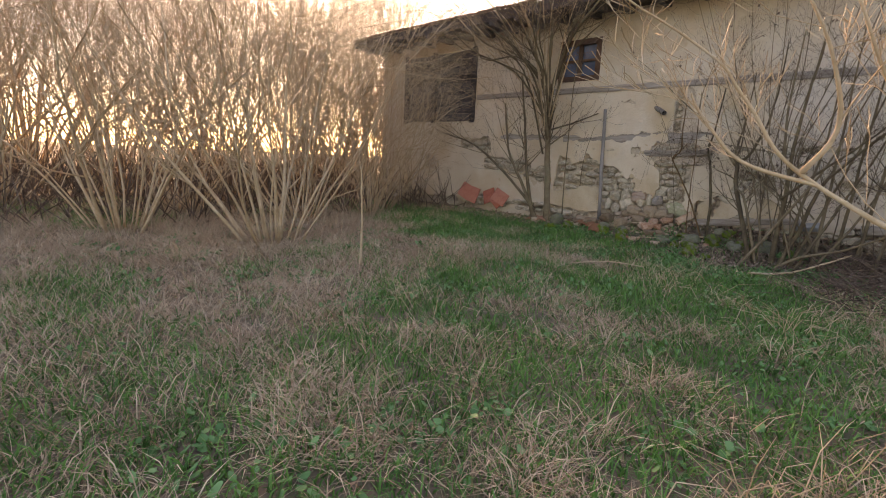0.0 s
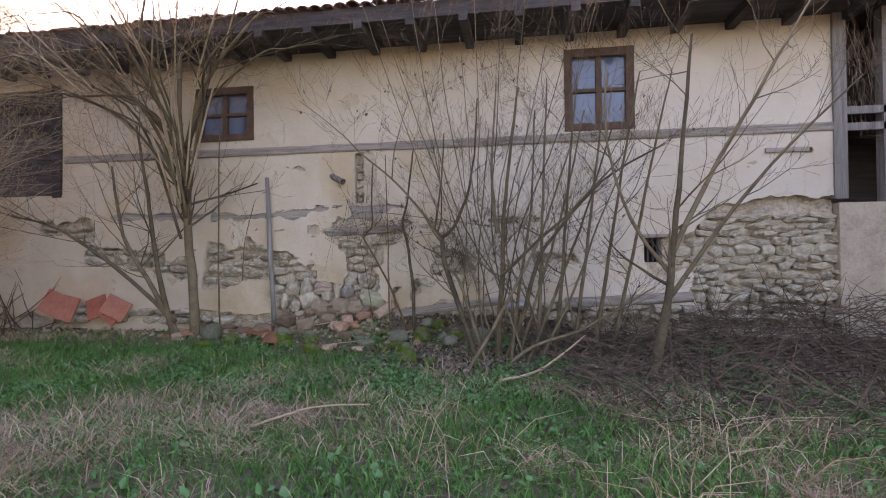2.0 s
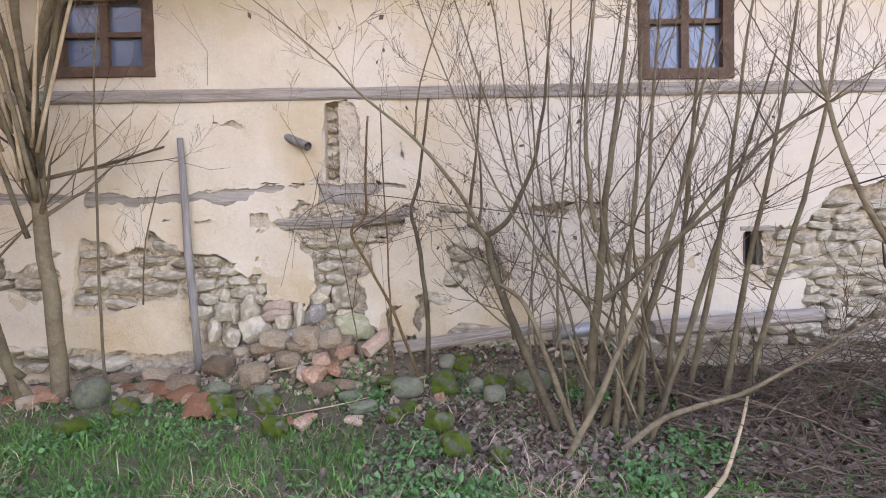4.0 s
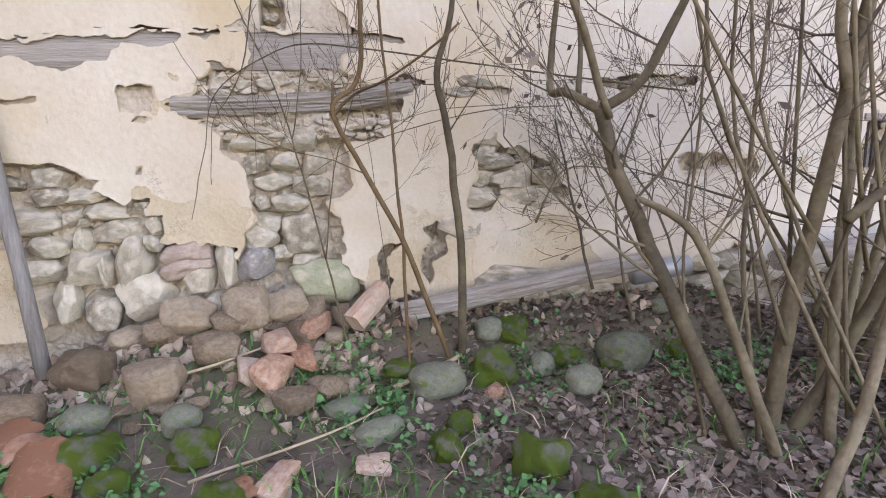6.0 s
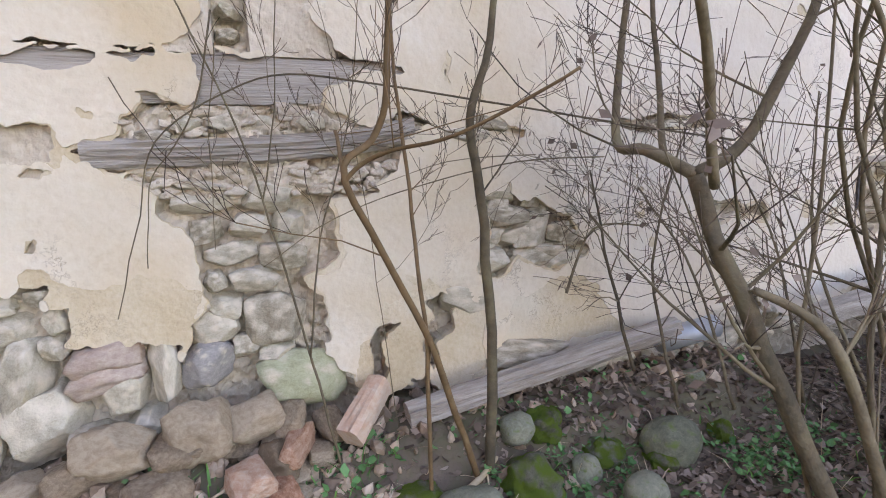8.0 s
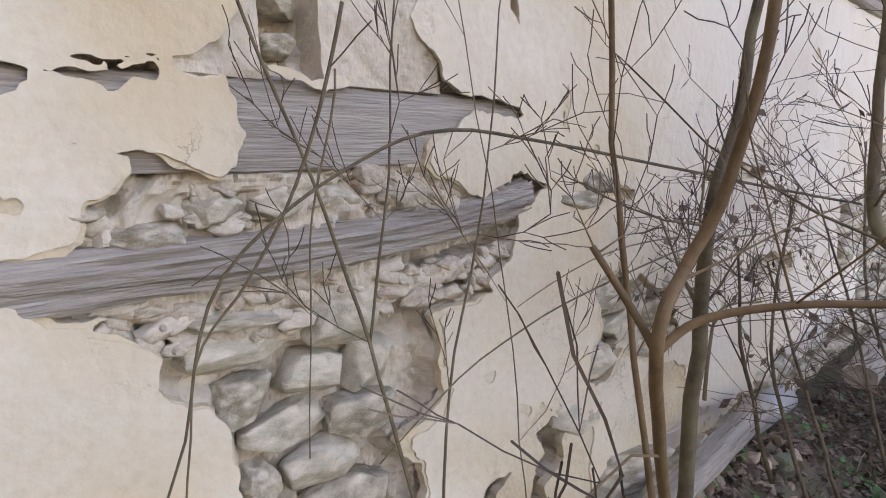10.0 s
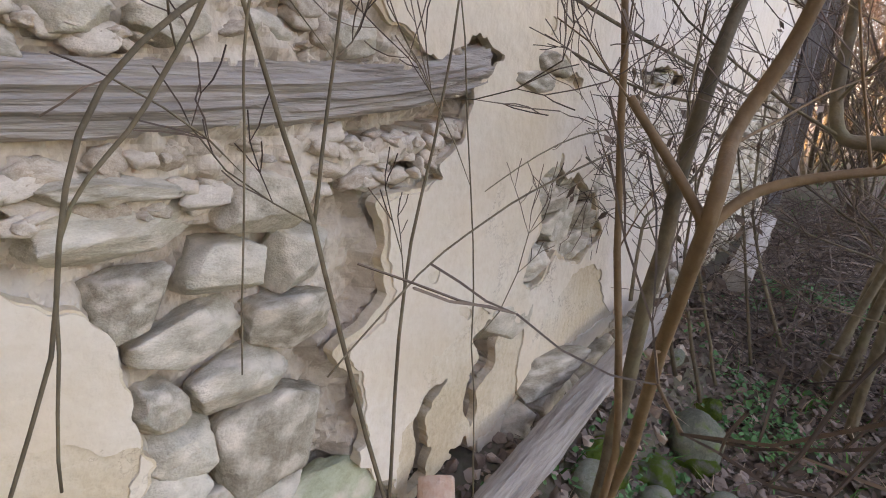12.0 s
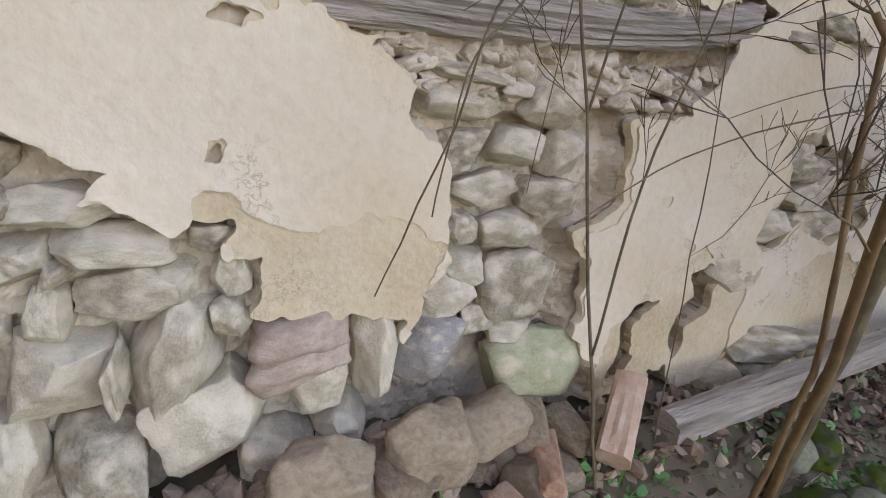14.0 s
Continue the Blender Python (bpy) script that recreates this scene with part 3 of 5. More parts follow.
LEFT_WALL = [(-6.27, 1.03, .31, .17, 3), (-5.95, .99, .38, .18, 0), (-5.55, 1.03, .34, .15, -8), (-5.82, 1.14, .38, .11, 2), (-6.14, 1.16, .25, .1, 0), (-6.55, 1.22, .28, .08, 0), (-6.57, 1.07, .26, .15, 0), (-6.01, 1.28, .29, .1, 0), (-6.39, 1.27, .22, .1, 0),
             (-5.84, 1.41, .31, .13, 10), (-5.69, 1.24, .33, .09, 0), (-6.34, .83, .29, .11, 0), (-6.72, .9, .3, .13, 0), (-5.40, 1.16, .2, .1, 0), (-5.38, 1.26, .19, .11, 0), (-5.46, .88, .2, .12, 4), (-5.50, .74, .18, .13, -4), (-6.6, 1.36, .24, .09, 0)]
PATCH_WALL = [(-2.93, 1.17, .17, .11, 0), (-2.96, 1.05, .13, .12, 0), (-2.7, 1.17, .25, .2, 0), (-2.91, 1.31, .17, .13, 0), (-2.49, 1.0, .23, .11, 0), (-4.18, 1.75, .15, .08, -4), (-3.7, 1.77, .14, .1, 0), (-3.85, 1.76, .15, .09, 0), (-4.02, 1.75, .13, .07, 0),
              (-4.48, 1.71, .16, .07, 0), (-4.34, 1.75, .12, .08, 0), (-4.15, 2.12, .10, .05, 0), (-4.14, 2.22, .11, .06, 8), (-4.15, 2.34, .10, .07, -5), (-4.14, 2.46, .11, .07, 0), (-4.15, 2.58, .10, .06, 0), (-4.14, 2.70, .11, .07, 0)]
for row in (COLUMN, LOW_WALL, LEFT_WALL, PATCH_WALL):
    for k, (x, z, w, h, tilt) in enumerate(row):
        front = Y0 + rng.uniform(-.010, .020) - (0.03 if row is LOW_WALL and z < .85 else 0) - (0.02 if z < .62 else 0) + (.05 if z > 2.05 else 0)
        deep = .075 + .25 * min(w, h) * (z < .85)
        lay_stone(STONES[(k * 5 + len(row)) % len(STONES)], x, front + deep, z, w * .50, deep, h * .51, radians(tilt), wall)
for me, x, z, w, h, tilt in ((GREEN_STONE, -3.96, .57, .36, .27, -4), (GREY_STONE, -4.36, .71, .22, .18, -5), (PINK_STONE, -4.73, .80, .25, .13, -6), (PINK_STONE, -4.73, .72, .26, .12, -14)):
    lay_stone(me, x, Y0 + .05, z, w * .53, .10, h * .54, radians(tilt), wall)


# ---- timbers of the wall ----
def rough_beam(x0, x1, y0, y1, z0, z1, seed, bend=0.0, n=24, taper=0.0, square=6.0, fibre=0.0, ring=22):
    """A hewn beam along x with uneven faces."""
    s = Shape()
    for k in range(n + 1):
        t = k / n
        x = x0 + (x1 - x0) * t
        zc, hz, hy = (z0 + z1) / 2 + bend * t ** 3, (z1 - z0) / 2 * (1 - taper * t), (y1 - y0) / 2
        for a in range(ring):
            an = 2 * math.pi * a / ring
            c, d = math.cos(an), math.sin(an)
            q = (abs(c) ** square + abs(d) ** square) ** (-1 / square)
            w = 1 + 0.12 * noise.noise((x * 2.5, a * 0.4, seed)) + 0.09 * noise.noise((x * 7, a * 0.9, seed)) + 0.05 * noise.noise((x * 25, a * 1.3, seed)) - 0.16 * max(0.0, noise.noise((x * 1.7, a * 1.9, seed + 5.0)))
            w -= fibre * abs(noise.noise((x * 1.2 + seed, a * 2.7, seed * 1.7))) + fibre * .5 * abs(noise.noise((x * 3 + seed, a * 5.3, seed)))
            s.v.append((x, (y0 + y1) / 2 + hy * c * q * w, zc + hz * d * q * w))
    s.f = [(k * ring + a, k * ring + (a + 1) % ring, (k + 1) * ring + (a + 1) % ring, (k + 1) * ring + a) for k in range(n) for a in range(ring)]
    s.f += [tuple(range(ring))[::-1], tuple(n * ring + a for a in range(ring))]
    return s


part("sill_beam", rough_beam(-9.3, 2.62, Y0 - 0.045, Y0 + 0.1, 2.86, 2.99, 3, n=70), OLD_WOOD, wall, "grey weathered sill beam")
part("tie_beam", rough_beam(-8.6, -2.9, Y0 + 0.012, Y0 + 0.12, 1.83, 2.035, 5, n=50), OLD_WOOD, wall, "grey hewn timber in the wall")
part("split_log", rough_beam(-4.72, -3.36, Y0 - 0.03, Y0 + 0.12, 1.565, 1.70, 8, bend=0.09, n=80, square=2.6, fibre=0.35, ring=48), OLD_WOOD, wall, "rotten split log bedded in the wall")
# mud and small stones packed round the log
MUD = [stone_mesh(140 + k, name="mortar_lump", material=MUD_LUMP, rough=0.22, power=5.0, sub=3, cuts=9, grain=0.12) for k in range(6)]
for k in range(170):
    x = rng.uniform(-4.66, -3.42)
    z = rng.uniform(1.44, 1.56) if k % 3 else rng.uniform(1.71, 1.81)
    w = rng.uniform(0.010, 0.036)
    lay_stone(rng.choice(MUD), x, Y0 + 0.03 + rng.uniform(-.008, .022), z, w * rng.uniform(.8, 1.4), rng.uniform(.02, .03), w * rng.uniform(.5, .8), rng.uniform(-.4, .4), wall).name = "mortar_lump"
cp = Shape()
cp.box(2.46, 2.62, Y0 - 0.05, Y0 + 0.12, 1.95, 4.5)
part("corner_post", cp, POST_WOOD, wall, "grey corner post")


# ---- windows ----
def casement(name, x0, x1, z0, z1, label):
    w = thing(name, label, "window", kind="structure")
    f = Shape()
    t, ya, yb = 0.085, Y0 - 0.03, Y0 + 0.10
    f.box(x0 - 0.03, x1 + 0.03, ya, yb, z0 - 0.02, z0 + t)
    f.box(x0 - 0.03, x1 + 0.03, ya, yb, z1 - t, z1 + 0.03)
    f.box(x0 - 0.028, x0 + t, ya + 0.003, yb, z0 + t, z1 - t)
    f.box(x1 - t, x1 + 0.028, ya + 0.003, yb, z0 + t, z1 - t)
    part("window_frame", f, FRAME_WOOD, w, "dark brown wooden frame")
    xm, zm = (x0 + x1) / 2, (z0 + z1) / 2
    b = Shape()
    b.box(xm - 0.04, xm + 0.04, ya + 0.03, yb, z0 + t, z1 - t)
    part("mullion", b, FRAME_WOOD, w)
    b = Shape()
    b.box(x0 + t, xm - 0.04, ya + 0.034, yb, zm - 0.025, zm + 0.025)
    b.box(xm + 0.04, x1 - t, ya + 0.034, yb, zm - 0.025, zm + 0.025)
    part("transom", b, FRAME_WOOD, w)
    for a, c in ((x0 + t, xm - 0.04), (xm + 0.04, x1 - t)):
        for d, e in ((z0 + t, zm - 0.025), (zm + 0.025, z1 - t)):
            g = Shape()
            g.box(a, c, Y0 + 0.05, Y0 + 0.056, d, e)
            part("pane", g, GLASS, w, "dusty bluish glass")
    # near-black sheet stands in for the unlit room behind the window
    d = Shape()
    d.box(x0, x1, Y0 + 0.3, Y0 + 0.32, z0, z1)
    part("room_shade_sheet", d, SHADE_BLACK, w)
    return w


casement("window_1", -1.01, -0.10, 3.04, 4.17, "brown wooden four-pane window with bluish glass")
casement("window_2", -6.85, -5.90, 3.14, 3.95, "small weathered window with bluish glass panes")
sw = thing("window_3", "large opening closed with dark weathered boards", "window", kind="structure")
for k in range(9):
    b = Shape()
    b.box(-12.2, -9.37, Y0 + 0.03 + 0.012 * (k % 2), Y0 + 0.07, 2.35 + k * 0.2, 2.54 + k * 0.2)
    part("board", b, DARK_WOOD, sw)
for x in (-12.15, -10.95, -9.47):
    b = Shape()
    b.box(x - 0.07, x + 0.09, Y0 - 0.04, Y0 + 0.028, 2.30, 4.2)
    part("batten", b, DARK_WOOD, sw)
v = thing("window_4", "small square vent hole with dark bars", "vent", kind="structure")
# black sheet painted as the shade deep in the vent
d = Shape()
d.box(0.03, 0.27, Y0 + 0.25, Y0 + 0.27, 1.12, 1.47)
part("vent_shade_sheet", d, SHADE_BLACK, v)
for x in (0.10, 0.17, 0.23):
    d = Shape()
    d.tube([(x, Y0 + 0.1, 1.12), (x, Y0 + 0.1, 1.47)], [0.012, 0.012], 6)
    part("bar", d, DARK_WOOD, v)
b = Shape()
b.box(0.0, 0.36, Y0 - 0.02, Y0 + 0.08, 1.475, 1.52)
part("lintel", b, OLD_WOOD, v)

# ---- roof and eaves ----
roof = thing("roof", "dark old clay-tiled roof with deep timber eaves", "roof", kind="structure")
b = Shape()
b.add([(-13.6, 9.75, 4.52), (2.9, 9.75, 4.52), (2.9, 13.3, 5.6), (-13.6, 13.3, 5.6), (-13.6, 9.75, 4.60), (2.9, 9.75, 4.60), (2.9, 13.3, 5.66), (-13.6, 13.3, 5.66)],
      [(0, 3, 2, 1), (4, 5, 6, 7), (0, 1, 5, 4), (1, 2, 6, 5), (2, 3, 7, 6), (3, 0, 4, 7)])
b.add([(-13.6, 13.3, 5.6), (2.9, 13.3, 5.6), (2.9, 16.8, 4.5), (-13.6, 16.8, 4.5)], [(0, 1, 2, 3)])
part("roof_deck", b, DARK_WOOD, roof)
b = Shape()
b.box(-13.6, 2.9, 9.725, 9.755, 4.42, 4.63)
part("fascia", b, DARK_WOOD, roof, "dark fascia board")
# added end triangles that block sunlight from leaking through the attic
for x in (-13.35, 2.35):
    b = Shape()
    b.add([(x, 9.80, 4.50), (x, 13.3, 5.58), (x, 16.6, 4.52), (x + 0.1, 9.80, 4.50), (x + 0.1, 13.3, 5.58), (x + 0.1, 16.6, 4.52)], [(0, 1, 2), (3, 5, 4), (0, 3, 4, 1), (1, 4, 5, 2), (2, 5, 3, 0)])
    part("gable", b, DARK_WOOD, roof, "added dark boards closing the gable against sun")
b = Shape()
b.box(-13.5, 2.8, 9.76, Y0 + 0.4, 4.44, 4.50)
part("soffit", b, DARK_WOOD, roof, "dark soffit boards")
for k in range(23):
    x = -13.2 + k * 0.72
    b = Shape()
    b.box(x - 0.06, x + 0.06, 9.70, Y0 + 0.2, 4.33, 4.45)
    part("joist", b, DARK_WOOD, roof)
tile = Shape()
for k in range(7):
    a = math.pi * k / 6
    for y, z in ((-0.22, 4.62), (0.20, 4.75)):
        tile.v.append((0.085 * math.cos(a), y, z + 0.055 * math.sin(a)))
        tile.v.append((0.070 * math.cos(a), y, z + 0.040 * math.sin(a)))
tile.f = [(4 * k, 4 * k + 4, 4 * k + 6, 4 * k + 2) for k in range(6)] + [(4 * k + 1, 4 * k + 3, 4 * k + 7, 4 * k + 5) for k in range(6)] + [(4 * k, 4 * k + 1, 4 * k + 5, 4 * k + 4) for k in range(6)]
tile_me = tile.mesh("roof_tile", TILE, True)
for k in range(92):
    ob = new("roof_tile", tile_me)
    ob.matrix_basis = pose(-13.5 + k * 0.178, 9.86 + rng.uniform(-.03, .03), rng.uniform(-.012, .012), 0, 0, rng.uniform(-3, 3))
    ob.parent = roof

# ---- the open shed past the corner ----
shed = thing("shed", "dark open timber shed with hay hanging from its loft", "shed")
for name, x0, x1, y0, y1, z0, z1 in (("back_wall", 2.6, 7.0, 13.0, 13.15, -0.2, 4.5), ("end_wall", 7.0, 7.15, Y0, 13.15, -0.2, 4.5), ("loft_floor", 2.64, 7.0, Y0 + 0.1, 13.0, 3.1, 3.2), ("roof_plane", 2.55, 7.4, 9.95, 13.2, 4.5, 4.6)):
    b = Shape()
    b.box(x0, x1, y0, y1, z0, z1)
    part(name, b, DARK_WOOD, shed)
for x in (3.15, 5.2, 6.9):
    b = Shape()
    b.box(x - 0.08, x + 0.08, Y0 - 0.02, Y0 + 0.14, -0.1, 4.5)
    part("post", b, POST_WOOD, shed)
for z in (2.86, 3.08):
    b = Shape()
    b.box(2.63, 3.9, Y0 - 0.02, Y0 + 0.05, z, z + 0.10)
    part("rail", b, POST_WOOD, shed)
hay = Shape()
for k in range(900):
    x, z = rng.uniform(2.7, 6.9), rng.uniform(3.25, 4.45)
    p = Vector((x, Y0 + 0.1 + rng.uniform(0, .5), z))
    hay.tube([p, p + Vector((rng.uniform(-.1, .1), -rng.uniform(0, .2), -rng.uniform(.2, .6)))], [0.006, 0.004], 3, False)
part("hay", hay, LITTER, shed, "dark hanging hay")
ob = Shape()
ob.box(2.52, 3.3, Y0 - 0.02, Y0 + 0.45, -0.2, 1.9)
part("stone_base", ob, MORTAR, shed)


# ---- shrubs and trees ----
def grow(shape, p, d, length, r, level, rnd, twigs, up=0.25, wob=0.22, kids=5, sides=6):
    """A bent, tapering branch with its side branches; fine ones go into twigs."""
    n = max(3, int(length / 0.16)) if level < 2 else 3
    n = min(n, 12)
    pts, rad, p, d = [p.copy()], [r], p.copy(), d.normalized()
    for k in range(n):
        d = (d + Vector((rnd.gauss(0, wob), rnd.gauss(0, wob), rnd.gauss(0, wob) + up)) * (1.6 / n)).normalized()
        if level < 2 and d.z < 0.12:
            d = (d + Vector((0, 0, 0.35))).normalized()
        p = p + d * (length / n)
        pts.append(p.copy())
        rad.append(max(0.0014, min(r * .6, 0.0030), r * (1 - 0.8 * (k + 1) / n)))
    (shape if level < 2 else twigs).tube(pts, rad, sides if level == 0 else (5 if level == 1 else 3), level == 0)
    if level >= 3 or length < 0.12:
        return
    for _ in range(kids if level < 2 else max(2, kids - 2)):
        k = rnd.randint(max(1, n // 4), n)
        out = Vector((rnd.gauss(0, 1), rnd.gauss(0, 1), rnd.gauss(0, .6) + up)).normalized()
        ax = (pts[k] - pts[k - 1]).normalized()
        grow(shape, pts[k], ax * 0.9 + out * 0.75, length * rnd.uniform(0.35, 0.62), rad[k] * rnd.uniform(0.45, 0.7), level + 1, rnd, twigs, up, wob, kids, sides)


def shrub(name, label, stems, seed, kids=5, bark=None, twig=None, group="", up=0.25, wob=0.22, leaves=0):
    """Stems: base, top direction, length and radius of each."""
    rnd = random.Random(seed)
    t = thing(name, label, "shrub" if name == "shrub" else "tree", group, at=stems[0][0])
    inv = Matrix.Translation(-Vector(stems[0][0]))
    fine = Shape()
    for base, d, length, r in stems:
        s = Shape()
        grow(s, Vector(base), Vector(d), length, r, 0, rnd, fine, up, wob, kids)
        s.v = [tuple(inv @ Vector(q)) for q in s.v]
        part("stem", s, bark or BARK, t, smooth=True)
    ends = rnd.sample(range(len(fine.v)), min(leaves, len(fine.v))) if leaves else []
    if ends:
        lf = Shape()
        for i in ends:
            c = inv @ Vector(fine.v[i])
            a = Vector((rnd.gauss(0, 1), rnd.gauss(0, 1), rnd.gauss(-1, .5))).normalized() * rnd.uniform(.03, .06)
            w = a.orthogonal().normalized() * rnd.uniform(.008, .016)
            lf.add([c, c + a * .5 + w, c + a, c + a * .5 - w], [(0, 1, 2), (0, 2, 3)])
        part("dead_leaves", lf, LITTER, t, "shrivelled brown leaves")
    fine.v = [tuple(inv @ Vector(q)) for q in fine.v]
    tagged(part("twig_spray", fine, twig or TWIG, t, "fine bare twigs"), kind="stuff")
    return t


def clump(x, y, n, length, r, spread, rnd, z=0.0):
    out = []
    for k in range(n):
        a = rnd.uniform(0, 2 * math.pi)
        k_ = rnd.random() ** .6
        out.append(((x + .40 * k_ * math.cos(a), y + .40 * k_ * math.sin(a), z - 0.05), (math.cos(a) * spread * k_ * .62, math.sin(a) * spread * k_ * .62, 1.0), length * rnd.uniform(.7, 1.1), r * rnd.uniform(.5, 1.1)))
    return out



# ---- things at the foot of the wall ----
BOULDERS = [stone_mesh(40 + k, name="boulder", material=BOULDER, rough=0.10, power=2.3, sub=3) for k in range(5)]
MOSSES = [stone_mesh(60 + k, name="mossy_stone", material=MOSSY, rough=0.22, power=2.6, sub=4, cuts=4, grain=0.05) for k in range(4)]
LUMPS = [stone_mesh(80 + k, name="rubble_lump", material=RUBBLE, rough=0.12, power=5.0, sub=4, cuts=14, grain=0.06) for k in range(6)]
CHUNKS = [stone_mesh(95 + k, name="brick_piece", material=TERRACOTTA, rough=0.05, power=12.0, sub=4, cuts=5, grain=0.04) for k in range(4)]


def drop(name, me, x, y, sx, sy, sz, turn, label, category, group="", sink=0.35, lift=0.0, tip=0.0):
    ob = new(name, me)
    z = float(ground_z(x, y)) + sz * (1 - sink) + lift
    ob.matrix_basis = Matrix.LocRotScale((x, y, z), Euler((tip, rng.uniform(-.12, .12), turn)), (sx, sy, sz))
    return tagged(ob, label, category, group)


for x, y, sx, sy, sz in ((-3.40, 10.02, .15, .12, .10), (-2.25, 10.08, .17, .12, .12), (-2.62, 9.86, .11, .09, .08), (-2.76, 10.10, .07, .07, .07), (-3.74, 9.66, .12, .07, .055), (-3.87, 9.88, .12, .07, .05), (-6.15, 9.95, .15, .13, .14), (-3.02, 10.28, .09, .08, .07), (-5.05, 9.95, .10, .09, .07), (-4.62, 9.86, .09, .08, .07), (-1.86, 10.32, .06, .05, .05)):
    drop("boulder", rng.choice(BOULDERS), x, y, sx, sy, sz, rng.uniform(-.5, .5), "smooth grey-green river boulder lying in leaf litter", "boulder", "river boulders")
for x, y, sx, sz in ((-3.06, 10.10, .12, .12), (-2.60, 10.16, .10, .06), (-2.88, 10.28, .10, .07), (-3.12, 9.26, .10, .11), (-4.95, 9.72, .12, .09), (-4.52, 9.66, .10, .08), (-4.34, 9.28, .11, .09), (-5.72, 9.72, .13, .10), (-5.95, 9.38, .11, .09), (-3.46, 9.50, .09, .08), (-3.00, 8.92, .12, .10), (-2.36, 10.06, .09, .06), (-3.36, 9.66, .06, .06), (-1.90, 10.10, .06, .08), (-2.72, 8.78, .08, .06), (-4.80, 9.52, .07, .06), (-3.58, 10.18, .12, .05)):
    drop("mossy_stone", rng.choice(MOSSES), x, y, sx, sx * rng.uniform(.75, 1), sz, rng.uniform(0, 3), "stone grown over with bright green moss", "stone", "mossy stones", 0.55)
for x, y, sx, sy, sz in ((-4.80, 10.12, .17, .12, .12), (-4.12, 9.95, .11, .10, .06), (-5.42, 10.06, .15, .11, .09), (-4.55, 10.32, .12, .10, .09), (-5.2, 10.33, .16, .12, .10), (-5.75, 10.32, .15, .12, .08), (-6.2, 10.36, .17, .12, .08), (-4.72, 10.48, .15, .10, .12), (-4.40, 10.50, .13, .09, .12), (-5.35, 9.98, .10, .09, .05), (-5.55, 10.24, .09, .08, .06), (-4.1, 10.42, .10, .08, .10), (-4.86, 10.46, .10, .08, .08), (-6.5, 10.28, .12, .10, .06)):
    drop("rubble_lump", rng.choice(LUMPS), x, y, sx, sy, sz, rng.uniform(-.6, .6), "broken lump of cream clay plaster in rubble", "rubble", "fallen plaster lumps", 0.2)
for x, y, sx, sy, sz, lift in ((-4.36, 10.16, .055, .10, .065, .03), (-4.24, 10.10, .075, .10, .08, .03), (-4.22, 10.30, .08, .10, .05, .10), (-4.03, 10.44, .055, .12, .055, .10), (-4.10, 10.26, .06, .10, .06, .03), (-5.95, 10.20, .12, .08, .03, .02), (-3.78, 9.44, .07, .05, .03, 0), (-3.30, 9.68, .05, .04, .03, 0), (-4.15, 9.40, .05, .10, .04, 0), (-5.65, 10.08, .10, .08, .04, .02), (-3.10, 9.92, .05, .04, .035, 0), (-6.75, 10.2, .12, .1, .05, 0), (-6.95, 10.1, .1, .08, .04, 0)):
    drop("brick_piece", rng.choice(CHUNKS), x, y, sx, sy, sz, rng.uniform(-.5, .5), "worn broken terracotta brick on the rubble", "brick", "broken bricks", 0.2, lift)
for k in range(60):
    x, y = rng.uniform(-6.7, -3.75), rng.uniform(9.85, 10.58)
    s0 = rng.uniform(.035, .085)
    drop("rubble_lump", rng.choice(LUMPS), x, y, s0 * rng.uniform(1, 1.5), s0, s0 * rng.uniform(.45, .8), rng.uniform(0, 3), "broken lump of cream clay plaster in rubble", "rubble", "fallen plaster lumps", 0.25)
for x, z, sx, sz in ((-4.20, .47, .13, .09), (-4.04, .43, .07, .06), (-4.40, .41, .07, .05), (-4.66, .43, .07, .06), (-3.86, .37, .06, .05), (-4.30, .37, .06, .05), (-4.52, .40, .05, .05), (-4.12, .36, .05, .04)):
    ob = new("clay_clod", rng.choice(LUMPS))
    ob.matrix_basis = Matrix.LocRotScale((x, 10.56, z), Euler((.2, rng.uniform(-.2, .2), rng.uniform(-.3, .3))), (sx, .10, sz))
    tagged(ob, "crumbling ochre clay clod at the wall foot", "clod", "clay clods")
# small rubble
grit = Shape()
base = stone_mesh(120, sub=1, rough=0.25, power=4.0)
gv, gf = [v.co.copy() for v in base.vertices], [tuple(p.vertices) for p in base.polygons]
for k in range(1500):
    x, y = rng.uniform(-6.9, -3.6) if k < 1100 else rng.uniform(-9.5, -1.5), min(10.68, 10.7 - abs(rng.gauss(0, 0.40)))
    r = rng.uniform(.008, .04) * (1.0 if y > 10.0 else .7)
    m = Matrix.LocRotScale((x, y, float(ground_z(x, y)) + r * .3), Euler((rng.uniform(0, 3), rng.uniform(0, 3), rng.uniform(0, 3))), (r * 1.3, r, r * .7))
    grit.add([m @ q for q in gv], gf)
GRIT = node_material("rubble_grit", 0.95, 0.4, 50, [(0.20, 0.14, 0.10), (0.38, 0.28, 0.20), (0.54, 0.43, 0.33)], 4, 30, random_mix=0.4, per_island=True)
tagged(part("rubble", grit, GRIT), "small broken stones and plaster crumbs", "rubble", kind="stuff")


